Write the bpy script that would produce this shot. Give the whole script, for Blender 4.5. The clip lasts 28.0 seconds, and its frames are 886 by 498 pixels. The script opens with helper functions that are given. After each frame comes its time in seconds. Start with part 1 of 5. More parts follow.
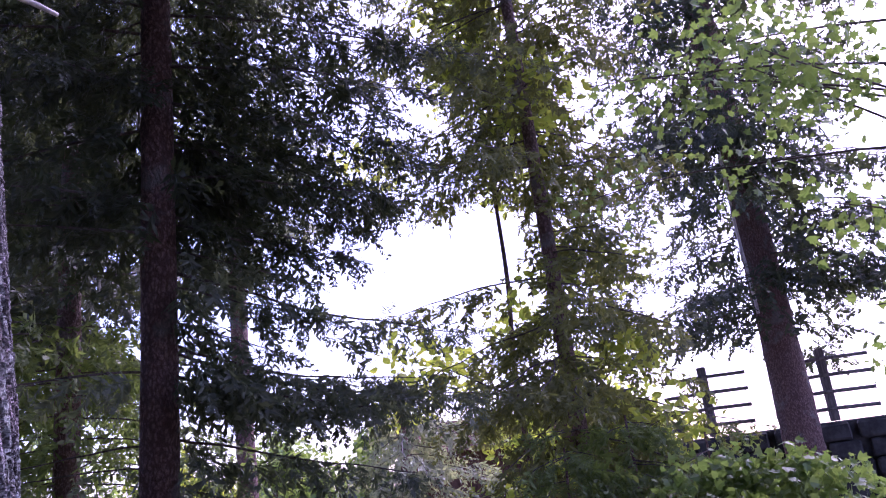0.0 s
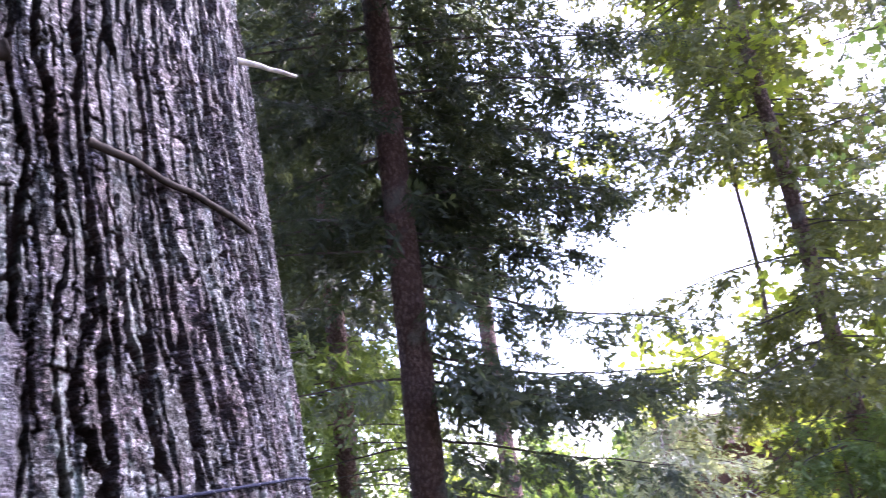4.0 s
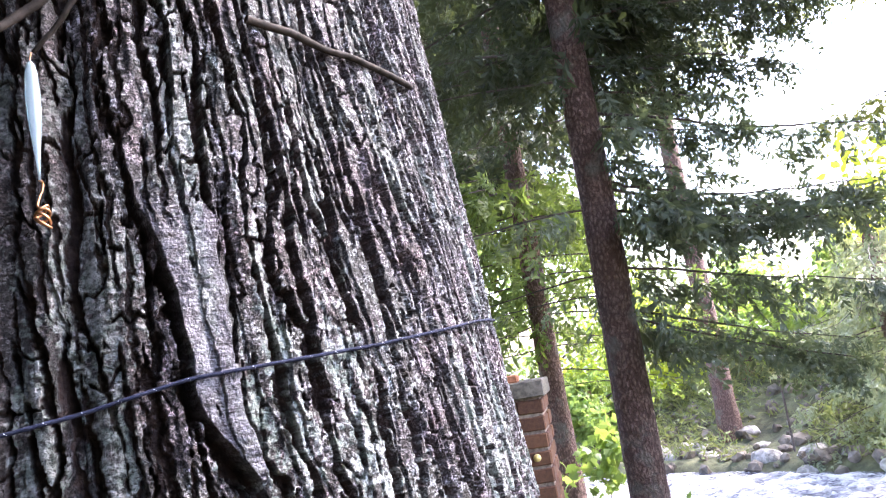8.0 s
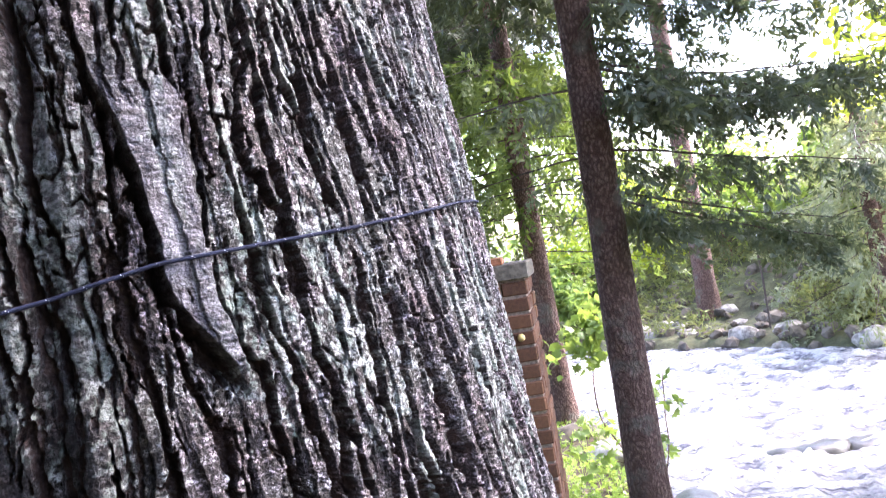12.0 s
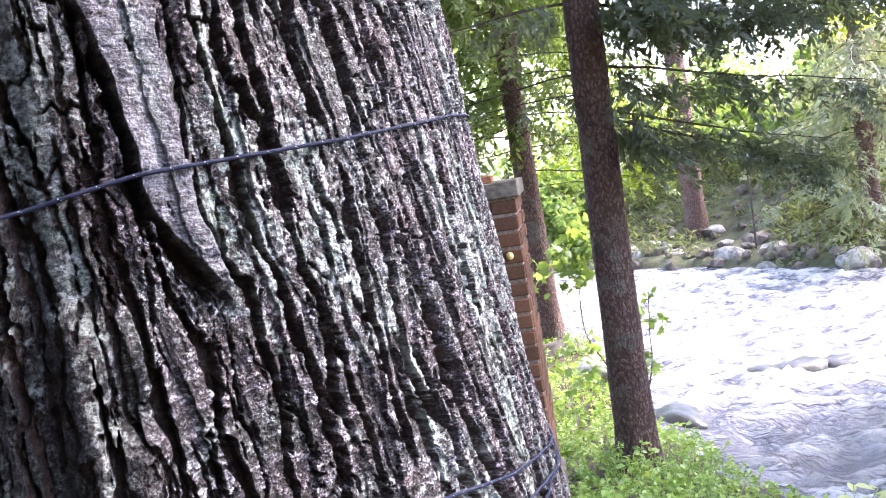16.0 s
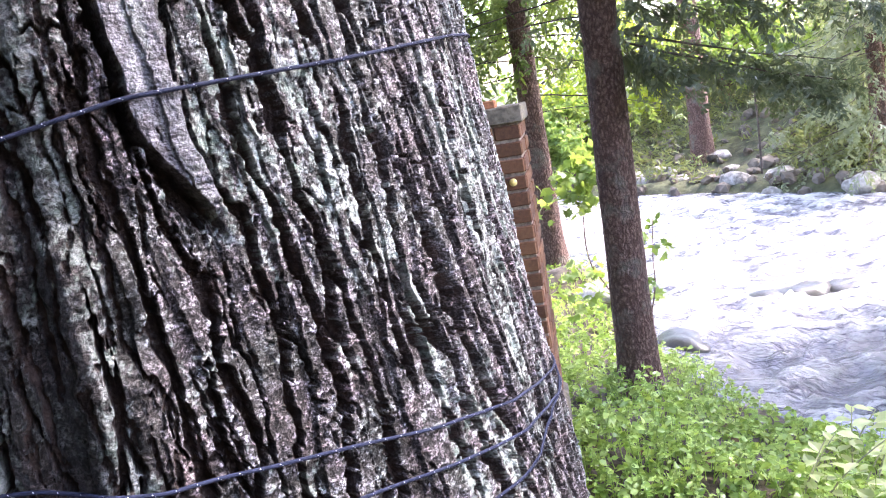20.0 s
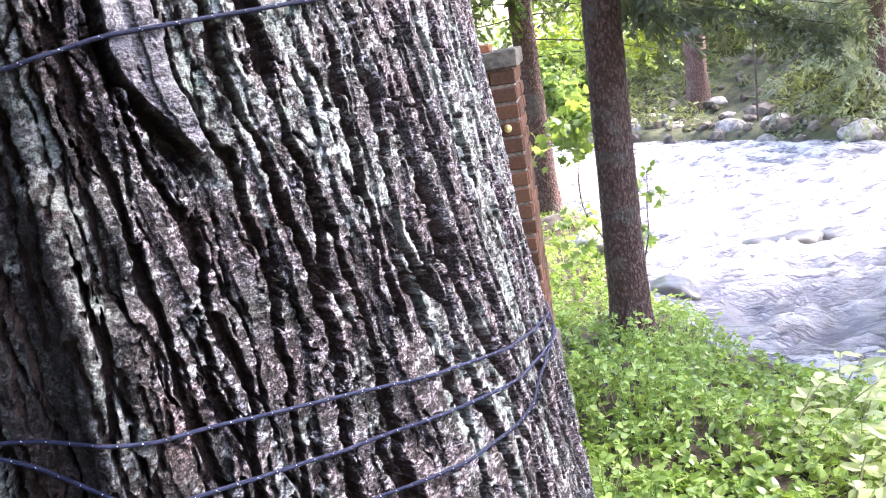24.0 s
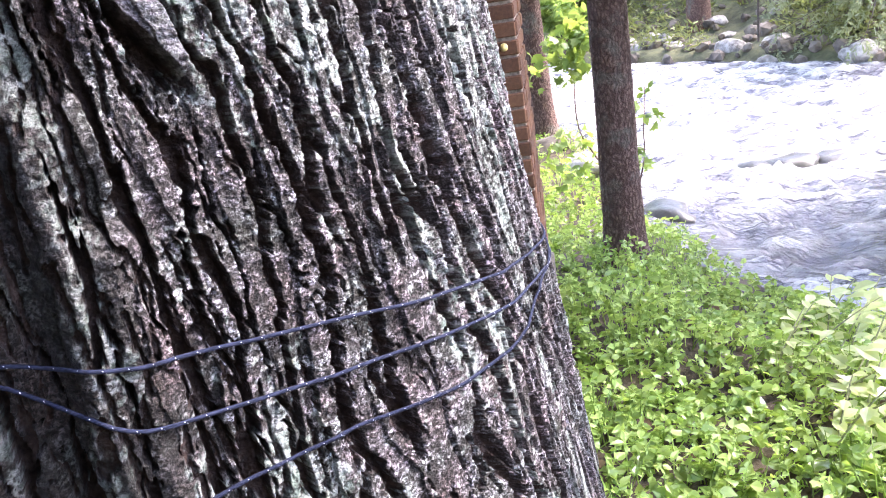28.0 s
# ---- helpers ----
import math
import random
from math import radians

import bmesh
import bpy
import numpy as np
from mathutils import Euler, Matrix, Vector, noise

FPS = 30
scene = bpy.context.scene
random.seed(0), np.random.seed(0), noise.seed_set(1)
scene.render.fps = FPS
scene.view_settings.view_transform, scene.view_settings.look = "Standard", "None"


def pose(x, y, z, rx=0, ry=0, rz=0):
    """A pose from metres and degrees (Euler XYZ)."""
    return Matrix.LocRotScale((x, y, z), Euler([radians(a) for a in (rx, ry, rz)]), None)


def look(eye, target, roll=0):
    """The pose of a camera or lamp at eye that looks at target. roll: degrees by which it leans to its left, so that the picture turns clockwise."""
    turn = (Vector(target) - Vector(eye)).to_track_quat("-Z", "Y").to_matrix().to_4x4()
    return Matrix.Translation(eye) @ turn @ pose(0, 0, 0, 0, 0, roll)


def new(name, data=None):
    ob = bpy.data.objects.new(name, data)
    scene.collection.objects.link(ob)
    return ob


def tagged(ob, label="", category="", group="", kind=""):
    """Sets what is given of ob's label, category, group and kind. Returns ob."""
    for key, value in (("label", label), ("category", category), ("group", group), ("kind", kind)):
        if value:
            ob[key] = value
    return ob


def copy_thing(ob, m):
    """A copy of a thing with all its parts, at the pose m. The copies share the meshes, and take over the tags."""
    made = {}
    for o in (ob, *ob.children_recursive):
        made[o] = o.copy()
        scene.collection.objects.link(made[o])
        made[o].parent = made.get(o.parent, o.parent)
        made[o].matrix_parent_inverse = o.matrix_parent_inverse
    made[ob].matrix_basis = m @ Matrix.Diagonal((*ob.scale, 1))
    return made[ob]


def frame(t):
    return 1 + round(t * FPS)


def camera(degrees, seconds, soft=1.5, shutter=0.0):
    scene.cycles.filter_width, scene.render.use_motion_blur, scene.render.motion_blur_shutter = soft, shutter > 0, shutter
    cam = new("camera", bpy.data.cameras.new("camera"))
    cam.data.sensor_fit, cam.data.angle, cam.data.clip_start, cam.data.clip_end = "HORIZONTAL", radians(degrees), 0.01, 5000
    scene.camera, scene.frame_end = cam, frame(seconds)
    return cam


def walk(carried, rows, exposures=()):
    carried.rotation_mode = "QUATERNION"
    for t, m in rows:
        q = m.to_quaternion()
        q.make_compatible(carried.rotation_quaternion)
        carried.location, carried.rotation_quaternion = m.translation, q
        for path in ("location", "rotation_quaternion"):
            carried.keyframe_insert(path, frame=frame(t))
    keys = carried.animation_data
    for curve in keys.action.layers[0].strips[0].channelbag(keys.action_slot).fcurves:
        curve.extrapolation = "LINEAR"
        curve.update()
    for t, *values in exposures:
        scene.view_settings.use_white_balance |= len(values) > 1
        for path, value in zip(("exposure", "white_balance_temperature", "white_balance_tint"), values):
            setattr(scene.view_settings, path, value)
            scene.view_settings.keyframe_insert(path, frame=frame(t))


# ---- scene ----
cam = camera(58.05, 28.0, soft=1.0, shutter=0.6)
PATH = (
    (0, -0.0095, 0.0332, 1.6234, 106.926, 6.727, -31.568),
    (0.5, -0.0084, 0.0347, 1.6217, 106.377, 6.739, -31.560),
    (1, -0.0082, 0.0342, 1.6221, 106.501, 6.477, -31.543),
    (1.5, -0.0072, 0.0287, 1.6175, 106.465, 6.452, -31.485),
    (2, -0.0024, 0.0120, 1.5973, 106.868, 6.864, -29.629),
    (2.5, -0.0065, -0.0032, 1.5964, 107.334, 6.910, -26.114),
    (3, -0.0093, -0.0166, 1.5959, 107.853, 7.045, -22.425),
    (3.5, -0.0096, -0.0266, 1.5946, 108.382, 7.361, -18.440),
    (4, -0.0125, -0.0457, 1.5942, 109.104, 7.274, -13.413),
    (4.5, -0.0130, -0.0517, 1.5951, 109.419, 7.214, -10.648),
    (6.5, -0.0061, -0.0918, 1.5963, 107.008, 8.040, 0.584),
    (7, -0.0019, -0.0694, 1.6016, 102.717, 8.511, 0.505),
    (7.5, 0.0003, -0.0582, 1.6056, 100.542, 8.769, 0.344),
    (8, 0.0007, -0.0512, 1.6047, 99.133, 9.031, 0.257),
    (8.5, 0.0010, -0.0472, 1.6048, 98.147, 9.146, 0.193),
    (9, 0.0014, -0.0441, 1.6048, 97.261, 9.221, 0.069),
    (9.5, 0.0015, -0.0420, 1.6039, 96.828, 9.321, 0.019),
    (10, 0.0043, -0.0316, 1.6043, 96.274, 9.237, 0.072),
    (10.5, 0.0032, -0.0340, 1.6048, 95.456, 9.257, -0.085),
    (11, 0.0030, -0.0357, 1.6037, 94.329, 9.436, -0.268),
    (11.5, 0.0039, -0.0321, 1.6038, 92.856, 9.499, -0.522),
    (12, 0.0045, -0.0221, 1.6031, 90.679, 9.635, -0.758),
    (12.5, 0.0053, -0.0207, 1.6026, 89.132, 9.698, -0.890),
    (13, 0.0056, -0.0163, 1.6025, 87.672, 9.580, -1.042),
    (13.5, 0.0056, -0.0150, 1.6020, 86.674, 9.549, -1.171),
    (15.5, 0.0049, -0.0073, 1.6006, 84.908, 9.137, -1.453),
    (16, 0.0047, -0.0056, 1.6005, 84.690, 9.088, -1.524),
    (16.5, 0.0048, -0.0069, 1.6005, 84.371, 9.152, -1.548),
    (17, 0.0049, -0.0042, 1.5993, 83.918, 9.203, -1.466),
    (17.5, 0.0048, -0.0068, 1.5995, 83.905, 9.235, -0.956),
    (18, 0.0057, -0.0041, 1.5993, 83.216, 9.318, -0.977),
    (18.5, 0.0062, -0.0009, 1.5990, 82.216, 9.377, -1.052),
    (19, 0.0064, 0.0015, 1.5987, 81.562, 9.380, -1.114),
    (19.5, 0.0075, 0.0047, 1.5980, 80.630, 9.451, -1.150),
    (20, 0.0077, 0.0086, 1.5971, 79.516, 9.477, -1.297),
    (20.5, 0.0081, 0.0115, 1.5964, 78.817, 9.453, -1.331),
    (21, 0.0071, 0.0131, 1.5966, 78.141, 9.339, -1.440),
    (21.5, 0.0067, 0.0156, 1.5964, 77.758, 9.272, -1.499),
    (23.5, 0.0072, 0.0209, 1.5946, 76.082, 9.229, -1.668),
    (24, 0.0073, 0.0217, 1.5943, 75.643, 9.224, -1.723),
    (24.5, 0.0079, 0.0236, 1.5937, 74.976, 9.247, -1.744),
    (25, 0.0096, 0.0278, 1.5927, 74.143, 9.354, -1.789),
    (25.5, 0.0103, 0.0316, 1.5929, 73.638, 9.246, -1.803),
    (26, 0.0093, 0.0317, 1.5915, 72.883, 9.220, -1.835),
    (26.5, 0.0074, 0.0330, 1.5914, 72.275, 8.976, -1.875),
    (27, 0.0072, 0.0331, 1.5904, 71.653, 9.032, -1.959),
    (27.5, 0.0074, 0.0361, 1.5888, 70.653, 9.067, -2.038),
    (28, 0.0072, 0.0400, 1.5884, 70.042, 8.965, -2.091),
)
# the phone opens up once the shaded trunk fills its picture
walk(cam, [(t, pose(x, y, z, rx, ry, rz)) for t, x, y, z, rx, ry, rz in PATH],
     exposures=((0.0, 1.52, 5300, 64), (1.0, 2.03, 5300, 63), (2.0, 2.25, 5300, 56), (4.0, 2.75, 5600, 38), (6.5, 3.22, 5950, 25), (8.0, 3.50, 6050, 23), (10.0, 3.48, 6100, 22), (13.0, 3.28, 6050, 23), (20.0, 3.40, 6120, 23), (28.0, 3.45, 6200, 22)))

# ---- world and sun: bright haze beyond the river ----
SUN_AZ, SUN_EL = 70.0, 47.0  # degrees clockwise from +y, and above the horizon
world = bpy.data.worlds.new("sky")
scene.world = world
world.use_nodes = True
wn = world.node_tree
sky = wn.nodes.new("ShaderNodeTexSky")
sky.sky_type = "NISHITA"
sky.sun_disc = False
sky.sun_elevation, sky.sun_rotation = radians(SUN_EL), radians(SUN_AZ)
sky.air_density, sky.dust_density, sky.ozone_density = 1.0, 2.5, 0.6
wn.links.new(sky.outputs[0], wn.nodes["Background"].inputs[0])
wn.nodes["Background"].inputs[1].default_value = 0.15
sun = new("sun", bpy.data.lights.new("sun", "SUN"))
sun.data.energy, sun.data.angle, sun.data.color = 1.6, radians(16), (1.0, 0.96, 0.90)
sd = Vector((math.sin(radians(SUN_AZ)) * math.cos(radians(SUN_EL)), math.cos(radians(SUN_AZ)) * math.cos(radians(SUN_EL)), math.sin(radians(SUN_EL))))
sun.matrix_world = look(sd * 50, (0, 0, 0))


# ---- number noise ----
def hash2(i, j, seed):
    n = (i.astype(np.int64) * 374761393 + j.astype(np.int64) * 668265263 + seed * 974634777) & 0xFFFFFFFF
    n = ((n ^ (n >> 13)) * 1274126177) & 0xFFFFFFFF
    return ((n ^ (n >> 16)) & 0xFFFFFF) / float(0xFFFFFF)


def vnoise(x, y, seed=0):
    """Smooth value noise in -1 to 1 on arrays."""
    i, j = np.floor(x), np.floor(y)
    a, b = x - i, y - j
    a, b = a * a * (3 - 2 * a), b * b * (3 - 2 * b)
    n = (hash2(i, j, seed) * (1 - a) + hash2(i + 1, j, seed) * a) * (1 - b) + (hash2(i, j + 1, seed) * (1 - a) + hash2(i + 1, j + 1, seed) * a) * b
    return n * 2 - 1


def fnoise(x, y, seed=0, octaves=4):
    total, amp = 0.0, 1.0
    for k in range(octaves):
        total = total + amp * vnoise(x * 2 ** k, y * 2 ** k, seed + 17 * k)
        amp *= 0.5
    return total / 1.9


def cells(x, y, seed=0, jitter=0.85):
    """Distances to the nearest and second nearest jittered point, and a number for the nearest cell."""
    i0, j0 = np.floor(x), np.floor(y)
    f1 = np.full(x.shape, 9.0)
    f2 = np.full(x.shape, 9.0)
    tone = np.zeros(x.shape)
    for di in (-1, 0, 1):
        for dj in (-1, 0, 1):
            i, j = i0 + di, j0 + dj
            px = i + 0.5 + jitter * (hash2(i, j, seed) - 0.5)
            py = j + 0.5 + jitter * (hash2(i, j, seed + 5) - 0.5)
            d = np.hypot(px - x, py - y)
            near = d < f1
            f2 = np.where(near, f1, np.minimum(f2, d))
            tone = np.where(near, hash2(i, j, seed + 9), tone)
            f1 = np.minimum(f1, d)
    return f1, f2, tone


def ease(a, b, x):
    t = np.clip((x - a) / (b - a), 0, 1)
    return t * t * (3 - 2 * t)


# ---- material nodes ----
def material(name):
    m = bpy.data.materials.new(name)
    m.use_nodes = True
    t = m.node_tree
    return m, t, t.nodes["Principled BSDF"]


def put(t, kind, **values):
    n = t.nodes.new(kind)
    for key, value in values.items():
        if key in n.inputs:
            n.inputs[key].default_value = value
    return n


def grain(t, scale, detail=6, rough=0.6, stretch=(1, 1, 1), coord="Object"):
    c = t.nodes.new("ShaderNodeTexCoord")
    mp = t.nodes.new("ShaderNodeMapping")
    mp.inputs["Scale"].default_value = stretch
    n = put(t, "ShaderNodeTexNoise", Scale=scale, Detail=detail, Roughness=rough)
    t.links.new(c.outputs[coord], mp.inputs[0])
    t.links.new(mp.outputs[0], n.inputs["Vector"])
    return n.outputs["Fac"]


def ramp(t, fac, stops):
    r = t.nodes.new("ShaderNodeValToRGB")
    e = r.color_ramp.elements
    while len(e) < len(stops):
        e.new(0.5)
    for k, (p, c) in enumerate(stops):
        e[k].position, e[k].color = p, (*c, 1)
    t.links.new(fac, r.inputs[0])
    return r.outputs[0]


def mix(t, fac, a, b, mode="MIX"):
    n = t.nodes.new("ShaderNodeMix")
    n.data_type, n.blend_type = "RGBA", mode
    for sock, v in ((n.inputs[0], fac), (n.inputs[6], a), (n.inputs[7], b)):
        if isinstance(v, (int, float)):
            sock.default_value = v
        elif isinstance(v, tuple):
            sock.default_value = (*v, 1)
        else:
            t.links.new(v, sock)
    return n.outputs[2]


def bump(t, bsdf, height, strength=0.5, distance=0.01):
    b = put(t, "ShaderNodeBump", Strength=strength, Distance=distance)
    t.links.new(height, b.inputs["Height"])
    t.links.new(b.outputs[0], bsdf.inputs["Normal"])


def plain(name, dark, light, scale=20, rough=0.7, relief=0.3, stretch=(1, 1, 1), metal=0.0, size=0.004):
    """A surface of two mottled tones at two scales, with fine relief."""
    m, t, b = material(name)
    fine = grain(t, scale, 8, 0.65, stretch)
    broad = grain(t, scale * 0.13, 3, 0.5, stretch)
    col = mix(t, ramp(t, broad, ((0.38, (0, 0, 0)), (0.62, (1, 1, 1)))), dark, light)
    col = mix(t, 0.5, col, ramp(t, fine, ((0.40, tuple(v * 0.5 for v in dark)), (0.60, tuple(min(1, v * 1.25) for v in light)))))
    t.links.new(col, b.inputs["Base Color"])
    b.inputs["Roughness"].default_value, b.inputs["Metallic"].default_value = rough, metal
    bump(t, b, fine, relief, size)
    return m


def leafy(name, dark, light, rough=0.5, through_light=0.45, scale=3.0):
    """Foliage: tone differs from leaf to leaf, and light comes through."""
    m, t, b = material(name)
    g = t.nodes.new("ShaderNodeNewGeometry")
    broad = grain(t, scale, 3, 0.6)
    col = mix(t, g.outputs["Random Per Island"], dark, light)
    col = mix(t, 0.5, col, mix(t, broad, dark, light))
    t.links.new(col, b.inputs["Base Color"])
    b.inputs["Roughness"].default_value = rough
    tr = t.nodes.new("ShaderNodeBsdfTranslucent")
    bright = mix(t, 1.0, col, (1.5, 1.45, 0.7), "MULTIPLY")
    t.links.new(bright, tr.inputs[0])
    ms = t.nodes.new("ShaderNodeMixShader")
    ms.inputs[0].default_value = through_light
    t.links.new(b.outputs[0], ms.inputs[1])
    t.links.new(tr.outputs[0], ms.inputs[2])
    t.links.new(ms.outputs[0], t.nodes["Material Output"].inputs[0])
    return m


# bark of the great trunk: grey ridges, dark red-brown furrows, pale and green lichen
bark, t, b = material("furrowed_bark")
at = t.nodes.new("ShaderNodeAttribute")
at.attribute_name = "ridge"
sc = t.nodes.new("ShaderNodeAttribute")
sc.attribute_name = "scar"
li = t.nodes.new("ShaderNodeAttribute")
li.attribute_name = "lichen"
fl = t.nodes.new("ShaderNodeAttribute")
fl.attribute_name = "flake"
fine = grain(t, 460, 5, 0.65, (0.9, 0.9, 1.1))
scales = grain(t, 170, 6, 0.68, (0.8, 0.8, 1.35))
mid = grain(t, 60, 6, 0.65, (1, 1, 1.3))
hue = grain(t, 17, 4, 0.6)
plate = mix(t, ramp(t, mid, ((0.38, (0, 0, 0)), (0.62, (1, 1, 1)))), (0.120, 0.098, 0.099), (0.30, 0.275, 0.285))
plate = mix(t, 1.0, plate, ramp(t, hue, ((0.38, (0.88, 1.05, 0.93)), (0.5, (0.98, 1.0, 1.0)), (0.64, (1.08, 0.96, 0.92)))), "MULTIPLY")
# flake tone also holds the left flank's shade; its lowest stop is that dark
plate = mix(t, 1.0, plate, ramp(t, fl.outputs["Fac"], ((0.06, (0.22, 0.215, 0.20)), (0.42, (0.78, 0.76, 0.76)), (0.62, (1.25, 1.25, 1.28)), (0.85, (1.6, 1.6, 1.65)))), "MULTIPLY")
plate = mix(t, 1.0, plate, ramp(t, scales, ((0.43, (0.22, 0.20, 0.20)), (0.495, (0.86, 0.84, 0.84)), (0.56, (1.55, 1.55, 1.6)))), "MULTIPLY")
plate = mix(t, 1.0, plate, ramp(t, fine, ((0.45, (0.24, 0.23, 0.23)), (0.50, (0.84, 0.84, 0.84)), (0.555, (1.7, 1.7, 1.75)))), "MULTIPLY")
# own red-brown of the furrows, with their depth shade put into the colour
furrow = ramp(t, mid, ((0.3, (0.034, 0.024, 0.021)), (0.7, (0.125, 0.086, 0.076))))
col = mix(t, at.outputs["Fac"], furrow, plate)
grained = mix(t, 0.55, fine, grain(t, 150, 5, 0.6, (0.35, 0.35, 2.4)))
col = mix(t, sc.outputs["Fac"], col, ramp(t, grained, ((0.39, (0.035, 0.030, 0.034)), (0.50, (0.14, 0.13, 0.148)), (0.60, (0.36, 0.345, 0.385)))))
crust = mix(t, 1.0, li.outputs["Fac"], ramp(t, scales, ((0.40, (0.2, 0.2, 0.2)), (0.52, (1, 1, 1)))), "MULTIPLY")
col = mix(t, crust, col, ramp(t, mid, ((0.40, (0.22, 0.28, 0.235)), (0.50, (0.44, 0.49, 0.44)), (0.60, (0.68, 0.70, 0.67)))))
t.links.new(col, b.inputs["Base Color"])
rr = t.nodes.new("ShaderNodeMapRange")
rr.inputs[1].default_value, rr.inputs[2].default_value, rr.inputs[3].default_value, rr.inputs[4].default_value = 0.38, 0.62, 0.60, 0.26
t.links.new(mid, rr.inputs[0])
dull = mix(t, at.outputs["Fac"], (0.95, 0.95, 0.95), rr.outputs[0])
t.links.new(dull, b.inputs["Roughness"])
t.links.new(mix(t, at.outputs["Fac"], (0.03, 0.03, 0.03), (0.4, 0.4, 0.4)), b.inputs["Specular IOR Level"])
bump(t, b, mix(t, 0.55, fine, scales), 1.0, 0.016)

SPRUCE_BARK, t, b = material("spruce_bark")
c = t.nodes.new("ShaderNodeTexCoord")
mp = t.nodes.new("ShaderNodeMapping")
mp.inputs["Scale"].default_value = (1, 1, 0.55)
warped = t.nodes.new("ShaderNodeVectorMath")
wn2 = put(t, "ShaderNodeTexNoise", Scale=18.0, Detail=4.0)
sc2 = t.nodes.new("ShaderNodeVectorMath")
sc2.operation = "SCALE"
sc2.inputs["Scale"].default_value = 0.05
vo = put(t, "ShaderNodeTexVoronoi", Scale=52.0)
t.links.new(c.outputs["Object"], mp.inputs[0])
t.links.new(c.outputs["Object"], wn2.inputs["Vector"])
t.links.new(wn2.outputs["Color"], sc2.inputs[0])
t.links.new(mp.outputs[0], warped.inputs[0])
t.links.new(sc2.outputs[0], warped.inputs[1])
t.links.new(warped.outputs[0], vo.inputs["Vector"])
fine = grain(t, 160, 6, 0.65)
broad = grain(t, 4, 4, 0.6)
tone = ramp(t, vo.outputs["Distance"], ((0.15, (0.30, 0.185, 0.148)), (0.6, (0.125, 0.066, 0.051))))
tone = mix(t, 1.0, tone, ramp(t, fine, ((0.40, (0.72, 0.72, 0.72)), (0.60, (1.25, 1.25, 1.25)))), "MULTIPLY")
tone = mix(t, ramp(t, broad, ((0.54, (0, 0, 0)), (0.68, (0.6, 0.6, 0.6)))), tone, (0.24, 0.25, 0.21))
t.links.new(tone, b.inputs["Base Color"])
b.inputs["Roughness"].default_value = 0.8
inv = t.nodes.new("ShaderNodeMath")
inv.operation = "MULTIPLY_ADD"
inv.inputs[1].default_value = -1.0
t.links.new(vo.outputs["Distance"], inv.inputs[0])
t.links.new(fine, inv.inputs[2])
bump(t, b, inv.outputs[0], 1.0, 0.02)
DEAD_WOOD = plain("dead_wood", (0.013, 0.011, 0.008), (0.040, 0.031, 0.025), 90, 0.7, 0.4)
DEAD_WOOD.node_tree.nodes["Principled BSDF"].inputs["Specular IOR Level"].default_value = 0.1
TWIG_BARK = plain("twig_bark", (0.05, 0.038, 0.03), (0.12, 0.09, 0.075), 60, 0.8, 0.4)
PALE_WOOD = plain("bleached_wood", (0.42, 0.38, 0.33), (0.70, 0.65, 0.58), 90, 0.6, 0.3)
NEEDLES = leafy("spruce_needles", (0.030, 0.040, 0.028), (0.085, 0.105, 0.062), 0.5, 0.45)
# grey-green needles of the far bank, haze mixed into their colour
NEEDLES_HAZED = leafy("hazed_grey_green_needles", (0.16, 0.19, 0.145), (0.33, 0.36, 0.27), 0.5, 0.5)
# paler copy of spruce_needles: haze over low hanging boughs, put into colour
NEEDLES_GREY = leafy("hazed_hanging_needles", (0.060, 0.080, 0.062), (0.17, 0.20, 0.145), 0.5, 0.5)
NEEDLES_OLIVE = leafy("olive_needles", (0.080, 0.095, 0.040), (0.24, 0.25, 0.085), 0.55, 0.5)
# for young spruces, and as the lit copy on one dark spruce's low boughs
NEEDLES_LIGHT = leafy("young_and_lit_needles", (0.070, 0.105, 0.040), (0.20, 0.27, 0.085), 0.55, 0.5)
LEAF_MAPLE = leafy("maple_leaves", (0.09, 0.16, 0.05), (0.20, 0.28, 0.10), 0.45, 0.52)
LEAF_YELLOW = leafy("sunlit_leaves", (0.22, 0.32, 0.06), (0.46, 0.49, 0.09), 0.5, 0.58)
DRY_LEAF = leafy("dry_leaves", (0.07, 0.04, 0.02), (0.20, 0.12, 0.06), 0.7, 0.2)
GRASS_FAR = leafy("bank_weeds", (0.10, 0.13, 0.055), (0.26, 0.28, 0.13), 0.55, 0.4, 1.5)
LEAF_FAR = leafy("far_leaves", (0.12, 0.20, 0.07), (0.30, 0.38, 0.13), 0.5, 0.52, 0.6)
HERB = leafy("herb_leaves", (0.07, 0.152, 0.026), (0.61, 0.77, 0.27), 0.15, 0.42)
SOIL = plain("leaf_mould", (0.045, 0.033, 0.022), (0.12, 0.09, 0.055), 14, 0.9, 0.8, size=0.03)
BANK = plain("mossy_bank", (0.05, 0.05, 0.025), (0.13, 0.13, 0.06), 5, 0.9, 0.8, size=0.05)
STONE = plain("river_stone", (0.15, 0.128, 0.11), (0.50, 0.455, 0.41), 9, 0.7, 0.5, size=0.02)
RUBBLE = plain("brown_rubble", (0.07, 0.055, 0.042), (0.22, 0.18, 0.145), 5, 0.85, 0.5, size=0.02)
WET_STONE = plain("wet_stone", (0.03, 0.028, 0.027), (0.085, 0.08, 0.075), 9, 0.3, 0.5, size=0.02)
CONCRETE = plain("cast_concrete", (0.10, 0.083, 0.058), (0.22, 0.185, 0.14), 40, 0.85, 0.5)
MORTAR = plain("mortar", (0.17, 0.125, 0.095), (0.31, 0.235, 0.18), 60, 0.9, 0.6)
